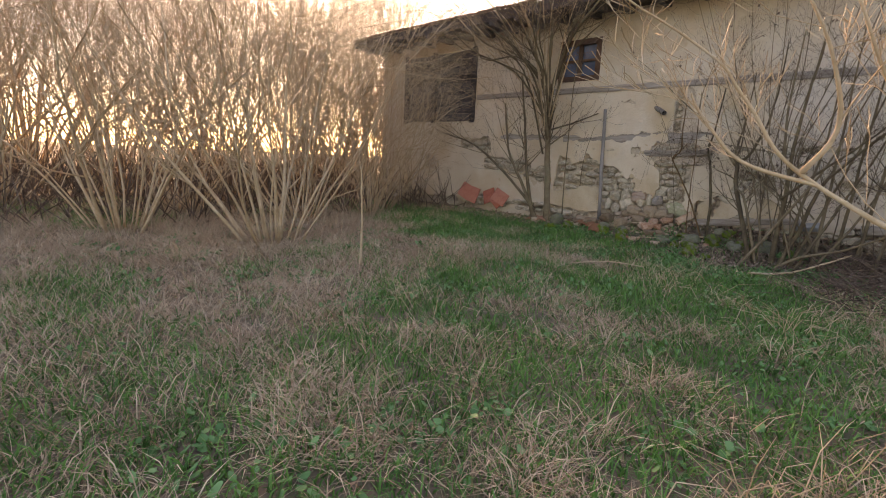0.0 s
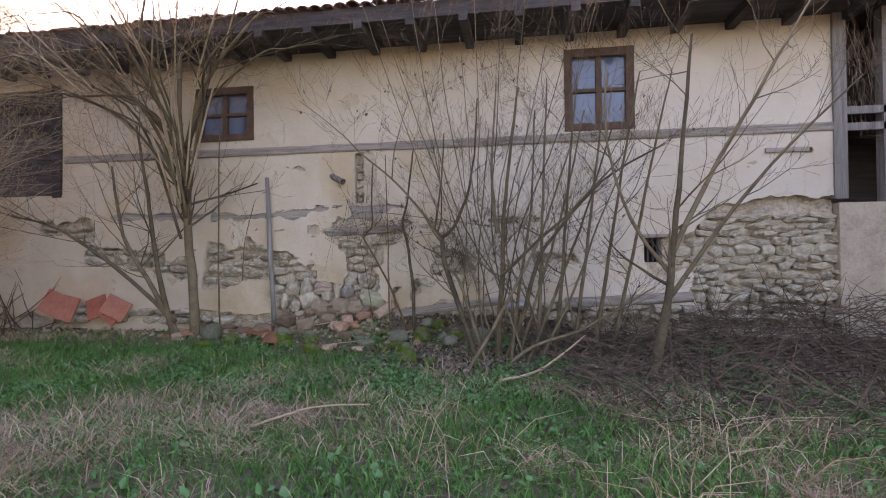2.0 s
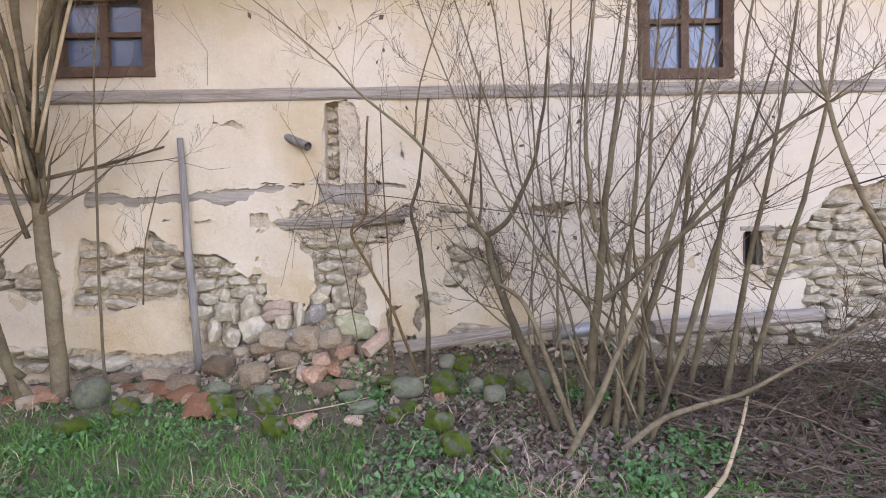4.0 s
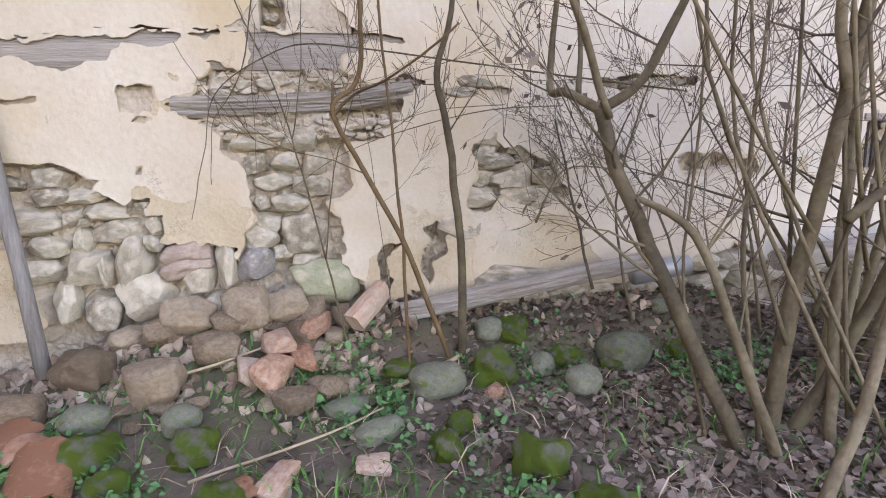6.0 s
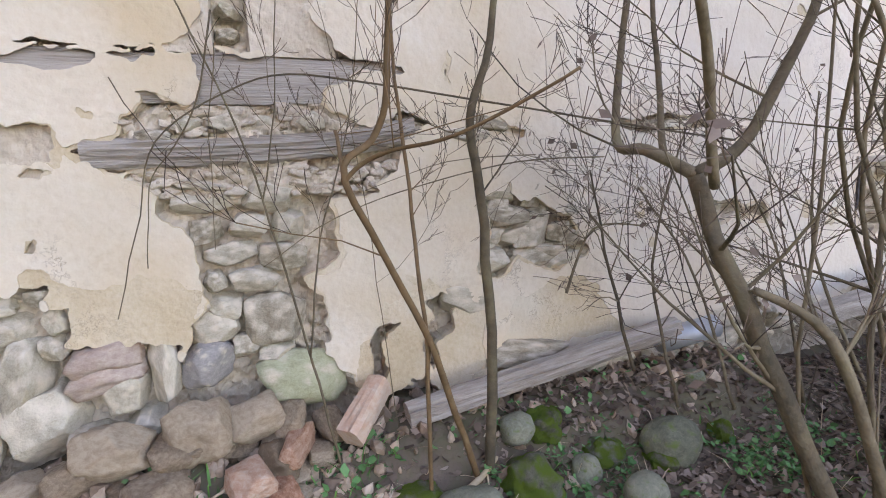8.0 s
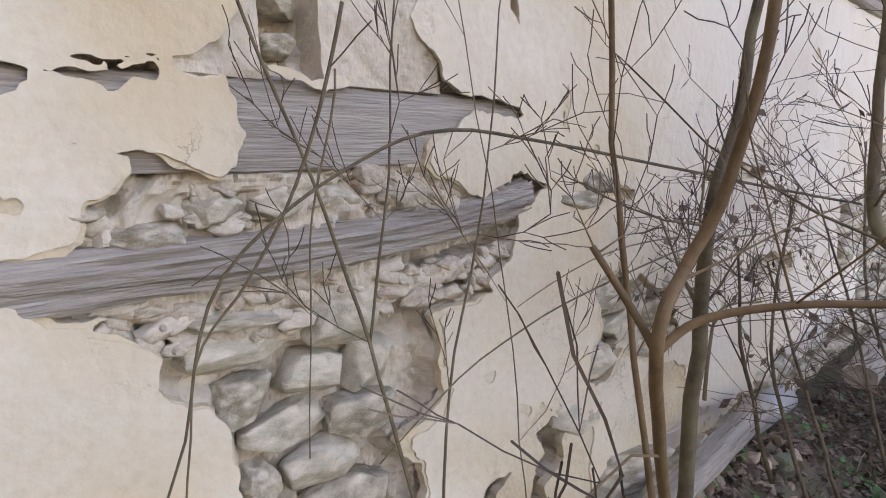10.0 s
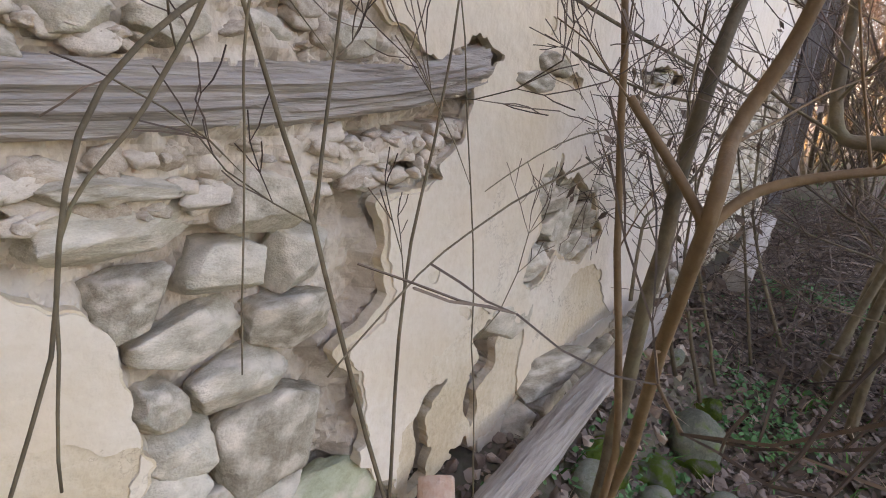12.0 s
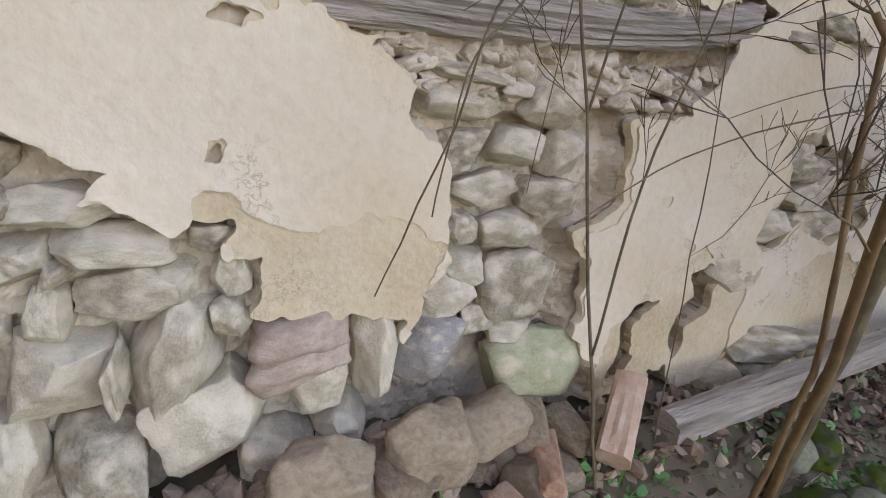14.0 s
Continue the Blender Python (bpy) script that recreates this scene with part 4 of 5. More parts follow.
def roof_tile_piece(x, y, turn, tip, size):
    s = Shape()
    for k in range(9):
        a = math.pi * (0.15 + 0.7 * k / 8)
        for t in (0, 1):
            for rr in (1.0, 0.86):
                s.v.append((size * .62 * rr * math.cos(a), (t - .5) * size * (1.2 + .1 * math.sin(k * 2.3)), size * .42 * rr * math.sin(a)))
    for k in range(8):
        q = 4 * k
        s.f += [(q, q + 4, q + 6, q + 2), (q + 1, q + 3, q + 7, q + 5), (q, q + 1, q + 5, q + 4), (q + 2, q + 6, q + 7, q + 3)]
    s.f += [(0, 2, 3, 1), (32, 33, 35, 34)]
    ob = part("tile_piece", s, TERRACOTTA, smooth=False)
    ob.matrix_basis = pose(x, y, float(ground_z(x, y)) + 0.02, tip, 0, turn)
    return tagged(ob, "broken curved terracotta roof tile on rubble", "roof tile", "fallen roof tiles")


for a in ((-5.06, 9.62, 8, 25, .22), (-5.34, 9.86, -25, 10, .20), (-5.52, 9.98, 20, 15, .19), (-5.22, 9.80, 40, 5, .16), (-6.6, 10.0, 30, 12, .2), (-4.32, 9.35, -60, 5, .14)):
    roof_tile_piece(*a)
for k, (x, z, w, h, tilt) in enumerate(((-9.35, .52, .40, .38, 24), (-9.05, .45, .30, .40, 14), (-8.55, .46, .36, .34, -20), (-8.15, .46, .42, .32, 26), (-8.30, .36, .34, .26, 40))):
    b = Shape()
    b.box(-w / 2, w / 2, -.012, .012, -h / 2, h / 2)
    b.v = [(x_ + .01 * noise.noise((x_ * 9, z_ * 9, k)), y_ + 0.03 * (x_ / w) ** 2, z_) for x_, y_, z_ in b.v]
    ob = part("tile_slab", b, RED_TILE)
    ob.matrix_basis = pose(x, 10.46 - .05 * (k % 2), z, -14, tilt, 4)
    tagged(ob, "red terracotta ridge tile leaning on the wall", "roof tile", "tiles leaning on the wall")

# the fallen beam by the wall
beam = rough_beam(0, 1.62, -.065, .065, -.065, .065, 12, n=60, taper=.15, square=2.6, fibre=0.22, ring=36)
fb = part("fallen_beam", beam, OLD_WOOD)
fb.matrix_basis = pose(-3.52, 10.44, 0.39, 0, -7.5, -1)
tagged(fb, "grey weathered beam lying along the wall foot", "beam")
hb = rough_beam(-.15, .15, -.055, .055, -.06, .06, 18, n=8)
ob = part("hollow_brick", hb, TERRACOTTA)
ob.matrix_basis = pose(-3.71, 10.47, 0.45, 0, -32, 42)
tagged(ob, "long pinkish grooved terracotta brick by the beam", "brick")
ob = part("log", rough_beam(-.8, .85, -.08, .08, -.07, .07, 19, n=36, square=2.4), OLD_WOOD)
ob.matrix_basis = pose(-0.3, 10.25, 0.62, 0, -3, 3)
tagged(ob, "pale grey log on the brush by the wall", "log")
# leaning pole and pipe
s = Shape()
s.tube([(-5.43, 10.42, 0.22), (-5.50, 10.50, 0.8), (-5.56, 10.55, 1.3), (-5.585, 10.57, 1.8), (-5.63, 10.6, 2.5)], [.040, .036, .040, .036, .030], 9)
tagged(part("pole", s, POST_WOOD, smooth=True), "pale grey weathered pole leaning on the wall", "pole")
s = Shape()
s.tube([(-4.62, Y0 + .05, 2.52), (-4.34, Y0 - .16, 2.38)], [.045, .045], 12, False)
s.tube([(-4.345, Y0 - .155, 2.383), (-4.60, Y0 + .03, 2.51)], [.036, .036], 12, False)
pp = part("pipe", s, POST_WOOD, smooth=True)
tagged(pp, "short grey drain pipe sticking out of the plaster", "pipe")
# black disc in the pipe stands for the shade inside it
b = Shape()
b.tube([(-4.40, Y0 - .115, 2.41), (-4.41, Y0 - .107, 2.415)], [.036, .036], 12)
part("bore_shade_disc", b, SHADE_BLACK, pp)
s = Shape()
s.box(1.62, 2.15, Y0 - .05, Y0 + .05, 2.60, 2.66)
tagged(part("bracket", s, OLD_WOOD, wall), kind="structure")
s = Shape()
s.tube([(-1.98, 10.46, .50), (-1.60, 10.42, .55)], [.07, .07], 12)
tagged(part("tin_can", s, node_material("zinc", 0.5, 0.2, 30, [(0.35, 0.37, 0.38), (0.48, 0.50, 0.52)], 4, 20, metal=0.6), smooth=True), "dented grey zinc pipe end by the beam", "pipe")


# ---- shrubs ----
def along(shape, pts, r0, r1, sides=9):
    """A smooth uneven stem through a few places."""
    P = [Vector(p) for p in pts]
    out, rad = [], []
    n = len(P) - 1
    for k in range(n):
        a, b, c, d = P[max(k - 1, 0)], P[k], P[k + 1], P[min(k + 2, n)]
        for i in range(5):
            t = i / 5
            q = 0.5 * (2 * b + (c - a) * t + (2 * a - 5 * b + 4 * c - d) * t * t + (3 * b - a - 3 * c + d) * t ** 3)
            u = (k + t) / n
            out.append(q + Vector((noise.noise(q * 5), noise.noise(q * 5 + Vector((9, 0, 0))), 0)) * 0.012)
            rad.append((r0 + (r1 - r0) * u) * (1 + 0.10 * noise.noise(q * 9)))
    out.append(P[-1])
    rad.append(r1)
    shape.tube(out, rad, sides)
    return out, rad


def led_shrub(name, label, stems, seed, kids=5, bark=None, twig=None, leaves=0, reach=0.7, twig_r=0.35, up=0.2, wob=0.3, slim=1.0):
    """A shrub whose main stems follow given places; side branches and twigs grow from them."""
    rnd = random.Random(seed)
    o = Vector(stems[0][0][0])
    t = thing(name, label, "shrub" if "shrub" in name else "sapling" if "sapling" in name else "branch", at=o)
    inv = Matrix.Translation(-o)
    fine = Shape()
    for pts, r0, r1 in stems:
        s = Shape()
        out, rad = along(s, pts, r0 * slim, r1 * slim)
        for _ in range(kids):
            k = rnd.randint(len(out) // 3, len(out) - 1)
            ax = (out[k] - out[k - 1]).normalized()
            d = ax * 0.7 + Vector((rnd.gauss(0, 1), rnd.gauss(0, .8), rnd.gauss(.2, .6))).normalized()
            limb = Shape()
            grow(limb, out[k], d, reach * rnd.uniform(.4, 1.1), rad[k] * rnd.uniform(.6, 1) * twig_r, 1, rnd, fine, up, wob, 5)
            limb.v = [tuple(inv @ Vector(q)) for q in limb.v]
            part("limb", limb, bark or BARK, t, smooth=True)
        s.v = [tuple(inv @ Vector(q)) for q in s.v]
        part("stem", s, bark or BARK, t, smooth=True)
    if leaves and fine.v:
        lf = Shape()
        for i in rnd.sample(range(len(fine.v)), min(leaves, len(fine.v))):
            c = inv @ Vector(fine.v[i])
            a = Vector((rnd.gauss(0, 1), rnd.gauss(0, 1), rnd.gauss(-1.5, .5))).normalized() * rnd.uniform(.03, .07)
            w = a.orthogonal().normalized() * rnd.uniform(.008, .018)
            lf.add([c, c + a * .5 + w, c + a, c + a * .5 - w], [(0, 1, 2), (0, 2, 3)])
        tagged(part("dead_leaf_spray", lf, LITTER, t, "shrivelled brown leaves"), kind="stuff")
    fine.v = [tuple(inv @ Vector(q)) for q in fine.v]
    if fine.v:
        tagged(part("twig_spray", fine, twig or TWIG, t, "fine bare twigs"), kind="stuff")
    return t


led_shrub("shrub", "bare multi-stemmed lilac shrub by the wall, greenish bark", [
    ([(-2.20, 9.20, -.05), (-2.42, 9.35, .53), (-2.58, 9.44, .96), (-2.66, 9.52, 1.22), (-2.70, 9.60, 1.48)], .055, .045),
    ([(-2.70, 9.60, 1.48), (-2.80, 9.72, 1.57), (-2.83, 9.85, 1.60), (-2.80, 9.88, 1.85), (-2.74, 9.90, 2.3), (-2.70, 9.9, 2.9)], .038, .012),
    ([(-2.76, 9.68, 1.56), (-2.72, 9.76, 1.78), (-2.74, 9.8, 2.2), (-2.85, 9.8, 2.8)], .022, .008),
    ([(-2.70, 9.60, 1.48), (-2.54, 9.54, 1.60), (-2.36, 9.48, 1.98), (-2.25, 9.45, 2.5), (-2.2, 9.4, 3.2)], .040, .012),
    ([(-2.70, 9.52, 1.44), (-2.95, 9.36, 1.85), (-3.25, 9.22, 2.20), (-3.60, 9.2, 2.50), (-3.95, 9.18, 2.84), (-4.4, 9.1, 3.2)], .028, .006),
    ([(-3.25, 9.22, 2.20), (-3.2, 9.2, 2.6), (-3.0, 9.15, 3.2)], .014, .005),
    ([(-2.10, 9.12, -.05), (-2.28, 9.2, .5), (-2.44, 9.28, .95), (-2.62, 9.42, 1.10)], .04, .02),
    ([(-1.98, 9.32, -.05), (-1.94, 9.30, .6), (-1.90, 9.22, 1.2), (-1.88, 9.15, 1.7), (-1.80, 9.1, 2.4), (-1.7, 9.1, 3.2)], .065, .018),
    ([(-1.96, 9.12, 1.5), (-2.02, 9.15, 2.2), (-1.95, 9.1, 3.3)], .035, .012),
    ([(-1.90, 9.30, -.05), (-1.68, 9.20, .5), (-1.50, 9.12, 1.15), (-1.28, 9.2, 1.5), (-.73, 9.2, 2.1), (-.05, 9.2, 2.5)], .050, .015),
    ([(-1.92, 9.10, 1.0), (-1.55, 9.0, 1.35), (-1.1, 8.9, 1.75), (-.6, 8.9, 2.3)], .035, .012),
    ([(-2.30, 8.80, -.05), (-2.05, 8.86, .35), (-1.72, 9.0, .95), (-1.45, 9.1, 1.5), (-1.1, 9.1, 2.5)], .040, .015),
    ([(-1.90, 8.92, -.05), (-1.55, 8.9, .22), (-1.0, 8.8, .45), (-.3, 8.7, .9)], .040, .012),
    ([(-1.82, 9.15, -.05), (-1.70, 9.3, .9), (-1.55, 9.4, 1.9), (-1.5, 9.4, 3.0)], .040, .012),
    ([(-1.75, 9.25, -.05), (-1.45, 9.4, .9), (-1.15, 9.5, 1.9), (-.9, 9.5, 3.0)], .035, .012),
    ([(-1.65, 9.00, -.05), (-1.30, 9.1, .8), (-.95, 9.2, 1.7), (-.6, 9.2, 2.8)], .035, .010),
    ([(-1.50, 9.30, -.05), (-1.05, 9.5, .8), (-.75, 9.6, 1.6), (-.3, 9.6, 2.6)], .030, .010),
    ([(-2.12, 9.22, .0), (-2.20, 9.3, .9), (-2.15, 9.3, 1.8), (-2.05, 9.3, 2.8)], .020, .008),
    ([(-2.32, 9.30, .0), (-2.40, 9.4, .7), (-2.35, 9.4, 1.6), (-2.40, 9.4, 2.6)], .014, .006)], 31, kids=6, leaves=260, reach=0.9, slim=0.64)
RS = random.Random(17)
led_shrub("shrub", "fan of long thin reddish shoots beside the wall", [
    ([(-1.9 + RS.uniform(-.2, .5), 9.1 + RS.uniform(-.2, .3), RS.uniform(0, .8)), (-2.1 + u * .45, 9.15 + RS.uniform(-.2, .2), 1.6), (-2.1 + u, 9.1 + RS.uniform(-.3, .3), 2.9), (-2.1 + u * 1.5, 9.0 + RS.uniform(-.4, .3), RS.uniform(3.8, 4.7))], .010, .003) for u in (-1.0, -.8, -.6, -.4, -.2, -.05, .15, .35, .55, .75, .95)], 45, kids=7, reach=0.8, twig_r=0.6)
led_shrub("sapling", "slim pale bare sapling rising in front of the wall", [
    ([(-3.22, 10.22, -.02), (-3.20, 10.18, .68), (-3.27, 10.12, 1.42), (-3.33, 10.08, 1.71), (-3.25, 10.05, 2.0), (-3.15, 10.0, 2.7)], .026, .011)], 32, kids=4, reach=0.6, twig_r=0.4)
led_shrub("sapling", "leaning forked sapling with orange-brown bark and a broken stub", [
    ([(-3.24, 10.20, .02), (-3.40, 10.12, .50), (-3.60, 10.02, 1.02), (-3.84, 9.93, 1.50), (-3.75, 9.93, 1.63), (-3.70, 9.89, 1.77), (-3.70, 9.84, 2.0), (-3.66, 9.78, 2.5)], .015, .009),
    ([(-3.84, 9.93, 1.50), (-3.79, 9.88, 1.555), (-3.72, 9.76, 1.59), (-3.60, 9.55, 1.62), (-3.4, 9.3, 1.75)], .009, .004),
    ([(-3.84, 9.93, 1.50), (-3.84, 9.98, 1.57), (-3.84, 10.06, 1.67)], .0085, .0065)], 51, kids=2, bark=SHOOT, reach=0.5, twig_r=0.4)
led_shrub("sapling", "thin straight upright sapling with brown bark", [
    ([(-3.52, 10.12, .1), (-3.54, 10.08, .85), (-3.55, 10.14, 1.35), (-3.58, 10.19, 1.87), (-3.6, 10.2, 2.7)], .010, .006)], 52, kids=3, bark=SHOOT, reach=0.4, twig_r=0.4)
led_shrub("sapling", "thin dark leaning sapling in front of the wall", [
    ([(-3.82, 10.36, .05), (-3.90, 10.42, .55), (-3.98, 10.47, .95), (-4.08, 10.50, 1.43), (-4.18, 10.52, 1.80), (-4.36, 10.5, 2.25), (-4.6, 10.48, 2.7)], 0.0065, 0.0026),
    ([(-3.94, 10.44, .75), (-3.86, 10.48, 1.25), (-3.70, 10.5, 1.75), (-3.62, 10.5, 2.3)], 0.0046, 0.0020),
    ([(-4.08, 10.50, 1.43), (-4.0, 10.5, 1.8), (-3.95, 10.5, 2.4)], 0.0039, 0.0020),
    ([(-3.55, 10.44, .2), (-3.62, 10.44, .9), (-3.68, 10.46, 1.6), (-3.85, 10.46, 2.4)], 0.0026, 0.0013)], 33, kids=3, reach=0.35, twig_r=0.45)
led_shrub("sapling", "thin bare upright sapling by the wall", [
    ([(-6.12, 10.1, .0), (-6.09, 10.0, 1.1), (-6.0, 9.9, 2.86), (-5.95, 9.9, 3.4)], .014, .006),
    ([(-5.82, 10.2, .9), (-5.75, 10.15, 1.5), (-5.55, 10.1, 2.1)], .008, .004)], 34, kids=4, reach=0.6, twig_r=0.4)
led_shrub("twig_cluster", "thin dark arching twigs close to the wall", [
    ([(-4.62, 10.42, 1.02), (-4.50, 10.36, 1.40), (-4.42, 10.34, 1.66), (-4.20, 10.34, 1.82), (-3.96, 10.34, 1.90), (-3.50, 10.33, 1.86), (-2.6, 10.2, 1.72), (-1.9, 10.1, 1.62)], 0.0018, 0.0054),
    ([(-4.50, 10.42, 1.20), (-4.46, 10.40, 1.50), (-4.37, 10.38, 1.64), (-4.28, 10.36, 1.80), (-4.2, 10.3, 2.1)], 0.0018, 0.0036),
    ([(-4.27, 10.42, 1.25), (-4.25, 10.40, 1.55), (-4.24, 10.38, 1.74), (-4.2, 10.34, 2.0)], 0.0012, 0.0024),
    ([(-4.10, 10.44, 1.16), (-3.80, 10.42, 1.34), (-3.45, 10.36, 1.46), (-3.0, 10.28, 1.55), (-2.6, 10.2, 1.56)], 0.0018, 0.0036),
    ([(-3.66, 10.42, 1.45), (-3.3, 10.38, 1.56), (-2.9, 10.3, 1.58)], 0.0012, 0.0030)], 35, kids=2, reach=0.22, twig_r=0.5, up=-0.1)
led_shrub("shrub", "tangle of fine dead twigs against the white wall", [
    ([(-2.4, 10.2, .5), (-2.5, 10.3, 1.1), (-2.6, 10.3, 1.5)], .010, .004), ([(-2.2, 10.1, .3), (-2.2, 10.3, 1.0), (-2.0, 10.3, 1.7)], .010, .004),
    ([(-1.8, 10.1, .2), (-1.9, 10.3, .9), (-2.3, 10.3, 1.4)], .010, .004), ([(-1.4, 10.0, .2), (-1.4, 10.2, 1.0), (-1.7, 10.3, 1.6)], .010, .004),
    ([(-2.7, 10.35, .9), (-2.5, 10.4, 1.2), (-2.2, 10.35, 1.2)], .008, .004), ([(-1.0, 9.9, .2), (-1.1, 10.2, 1.0), (-1.0, 10.3, 1.9)], .012, .005)], 36, kids=9, reach=0.6, twig_r=0.6, leaves=160, up=0.05, wob=0.5)
led_shrub("shrub", "bare small tree with several stems against the wall", [
    ([(-6.53, 10.10, -.05), (-6.53, 10.05, .8), (-6.58, 10.00, 1.7), (-6.58, 10.00, 2.5), (-6.63, 9.90, 3.2), (-6.48, 9.70, 4.2)], .075, .03),
    ([(-6.56, 10.00, 2.6), (-6.88, 9.80, 3.2), (-7.38, 9.50, 3.8), (-8.08, 9.30, 4.3)], .05, .015), ([(-6.58, 10.00, 2.9), (-6.18, 9.70, 3.5), (-5.68, 9.40, 3.9), (-4.98, 9.20, 4.4)], .05, .015),
    ([(-6.63, 9.90, 3.0), (-6.78, 9.40, 3.7), (-6.88, 8.90, 4.4)], .04, .012),
    ([(-6.68, 10.05, -.05), (-7.08, 9.90, .8), (-7.48, 9.80, 1.6), (-7.58, 9.70, 2.6)], .045, .015), ([(-6.78, 10.00, -.05), (-6.98, 9.90, 1.0), (-7.08, 9.80, 2.2), (-7.18, 9.70, 3.2)], .045, .015),
    ([(-6.78, 10.00, .3), (-7.58, 9.80, 1.1), (-8.48, 9.70, 1.7), (-9.18, 9.60, 1.9)], .035, .010)], 37, kids=11, reach=1.7, twig_r=0.4)
led_shrub("shrub", "wide crown of arching bare twigs under the eaves", [
    ([(-6.58 + u * .03, 9.95, RS.uniform(1.5, 3.0)), (-6.6 + u * RS.uniform(.15, .4), 9.9 - w * .3, RS.uniform(2.9, 3.5)), (-6.6 + u * RS.uniform(.6, .9), 9.9 - w * .8, RS.uniform(3.4, 4.1)), (-6.6 + u * 1.1, 9.9 - w, RS.uniform(3.6, 4.4)), (-6.6 + u * 1.5, 9.9 - w * 1.3, RS.uniform(3.5, 4.6))], .022, .004)
    for u, w in ((-2.2, .3), (-1.7, .8), (-1.2, 1.3), (-.7, .6), (-.3, 1.4), (.2, .8), (.6, 1.4), (1.0, .5), (1.4, 1.1), (1.8, .6), (-1.9, 1.5), (.9, 1.9))], 46, kids=11, reach=1.0, twig_r=0.5, up=0.0, wob=0.45)
# the sunlit look of this crown is put into its pale twig colour
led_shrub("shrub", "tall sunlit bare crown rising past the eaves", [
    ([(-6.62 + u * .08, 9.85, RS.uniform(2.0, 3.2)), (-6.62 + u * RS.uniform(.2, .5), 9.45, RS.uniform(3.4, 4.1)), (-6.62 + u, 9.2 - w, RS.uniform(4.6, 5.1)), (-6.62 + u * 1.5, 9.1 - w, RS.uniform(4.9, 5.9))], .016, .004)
    for u, w in ((-2.6, .3), (-2.1, .8), (-1.6, .3), (-1.1, .6), (-.6, .4), (-.1, .8), (.4, .3), (.9, .5), (1.4, .3), (1.9, .6))], 47, kids=10, bark=DRY_SUNLIT_TWIG, twig=DRY_SUNLIT_TWIG, reach=1.2, twig_r=0.5, up=0.05, wob=0.4)
led_shrub("shrub", "thin bare sapling shrub with forked stems", [
    ([(-.46, 8.3, -.05), (-.30, 8.3, .7), (-.22, 8.35, 1.3), (-.1, 8.4, 2.3), (.0, 8.4, 3.4)], .05, .012),
    ([(-.25, 8.35, 1.2), (.15, 8.4, 2.0), (.65, 8.4, 2.9), (1.1, 8.4, 3.7)], .030, .008), ([(-.28, 8.3, .8), (.2, 8.3, 1.5), (.8, 8.4, 2.2), (1.5, 8.4, 2.9)], .025, .007),
    ([(-.22, 8.35, 1.0), (-.6, 8.4, 1.6), (-.8, 8.5, 2.4), (-.8, 8.5, 3.2)], .022, .007)], 38, kids=8, reach=1.2, twig_r=0.5)
led_shrub("shrub", "second bare shrub with many upright stems", [
    ([(-1.5 + .22 * k, 9.5 + .1 * (k % 3), -.05), (-1.45 + .26 * k, 9.5, 1.0), (-1.4 + .30 * k, 9.5 - .05 * k, 2.2), (-1.35 + .36 * k, 9.4, 3.4)], .028, .008) for k in range(5)], 39, kids=8, reach=1.1, twig_r=0.5)
# bright light on this branch is painted in with the pale twig colour
led_shrub("shrub_by_path", "pale bare branch reaching over the path", [
    ([(0.35, 2.60, -.05), (0.30, 2.55, .6), (0.12, 2.48, 1.0), (-.10, 2.42, 1.16), (-.22, 2.40, 1.21), (-.36, 2.38, 1.30), (-.47, 2.34, 1.40), (-.58, 2.30, 1.56), (-.65, 2.26, 1.66), (-.87, 2.12, 1.83)], .0115, .003),
    ([(-.40, 2.37, 1.33), (-.34, 2.38, 1.45), (-.36, 2.34, 1.62), (-.46, 2.30, 1.86)], .009, .003), ([(-.36, 2.38, 1.30), (-.55, 2.32, 1.36), (-.66, 2.28, 1.48), (-.70, 2.26, 1.56)], .007, .003),
    ([(0.20, 2.50, .9), (0.05, 2.46, 1.2), (-.20, 2.40, 1.5), (-.32, 2.36, 1.75), (-.42, 2.30, 2.05)], .008, .003), ([(-.10, 2.42, 1.55), (0.0, 2.40, 1.75), (-.1, 2.36, 2.0)], .008, .003)], 40, kids=6, bark=DRY_SUNLIT_TWIG, twig=DRY_SUNLIT_TWIG, reach=0.35, twig_r=0.5)

R = random.Random(3)
# brighter golden twig colour here stands in for low sun on the hazels
hazels = [shrub("shrub", "large bare hazel clump lit by low sun", clump(-6.9, 3.9, 20, 4.4, 0.026, 1.25, R), 24, 6, bark=DRY_SUNLIT_TWIG, twig=DRY_SUNLIT_TWIG, group="bare hazel clumps", up=0.04, wob=0.5),
          shrub("shrub", "large bare hazel clump lit by low sun", clump(-9.0, 2.5, 20, 4.6, 0.026, 1.25, R), 25, 6, bark=DRY_SUNLIT_TWIG, twig=DRY_SUNLIT_TWIG, group="bare hazel clumps", up=0.04, wob=0.5)]
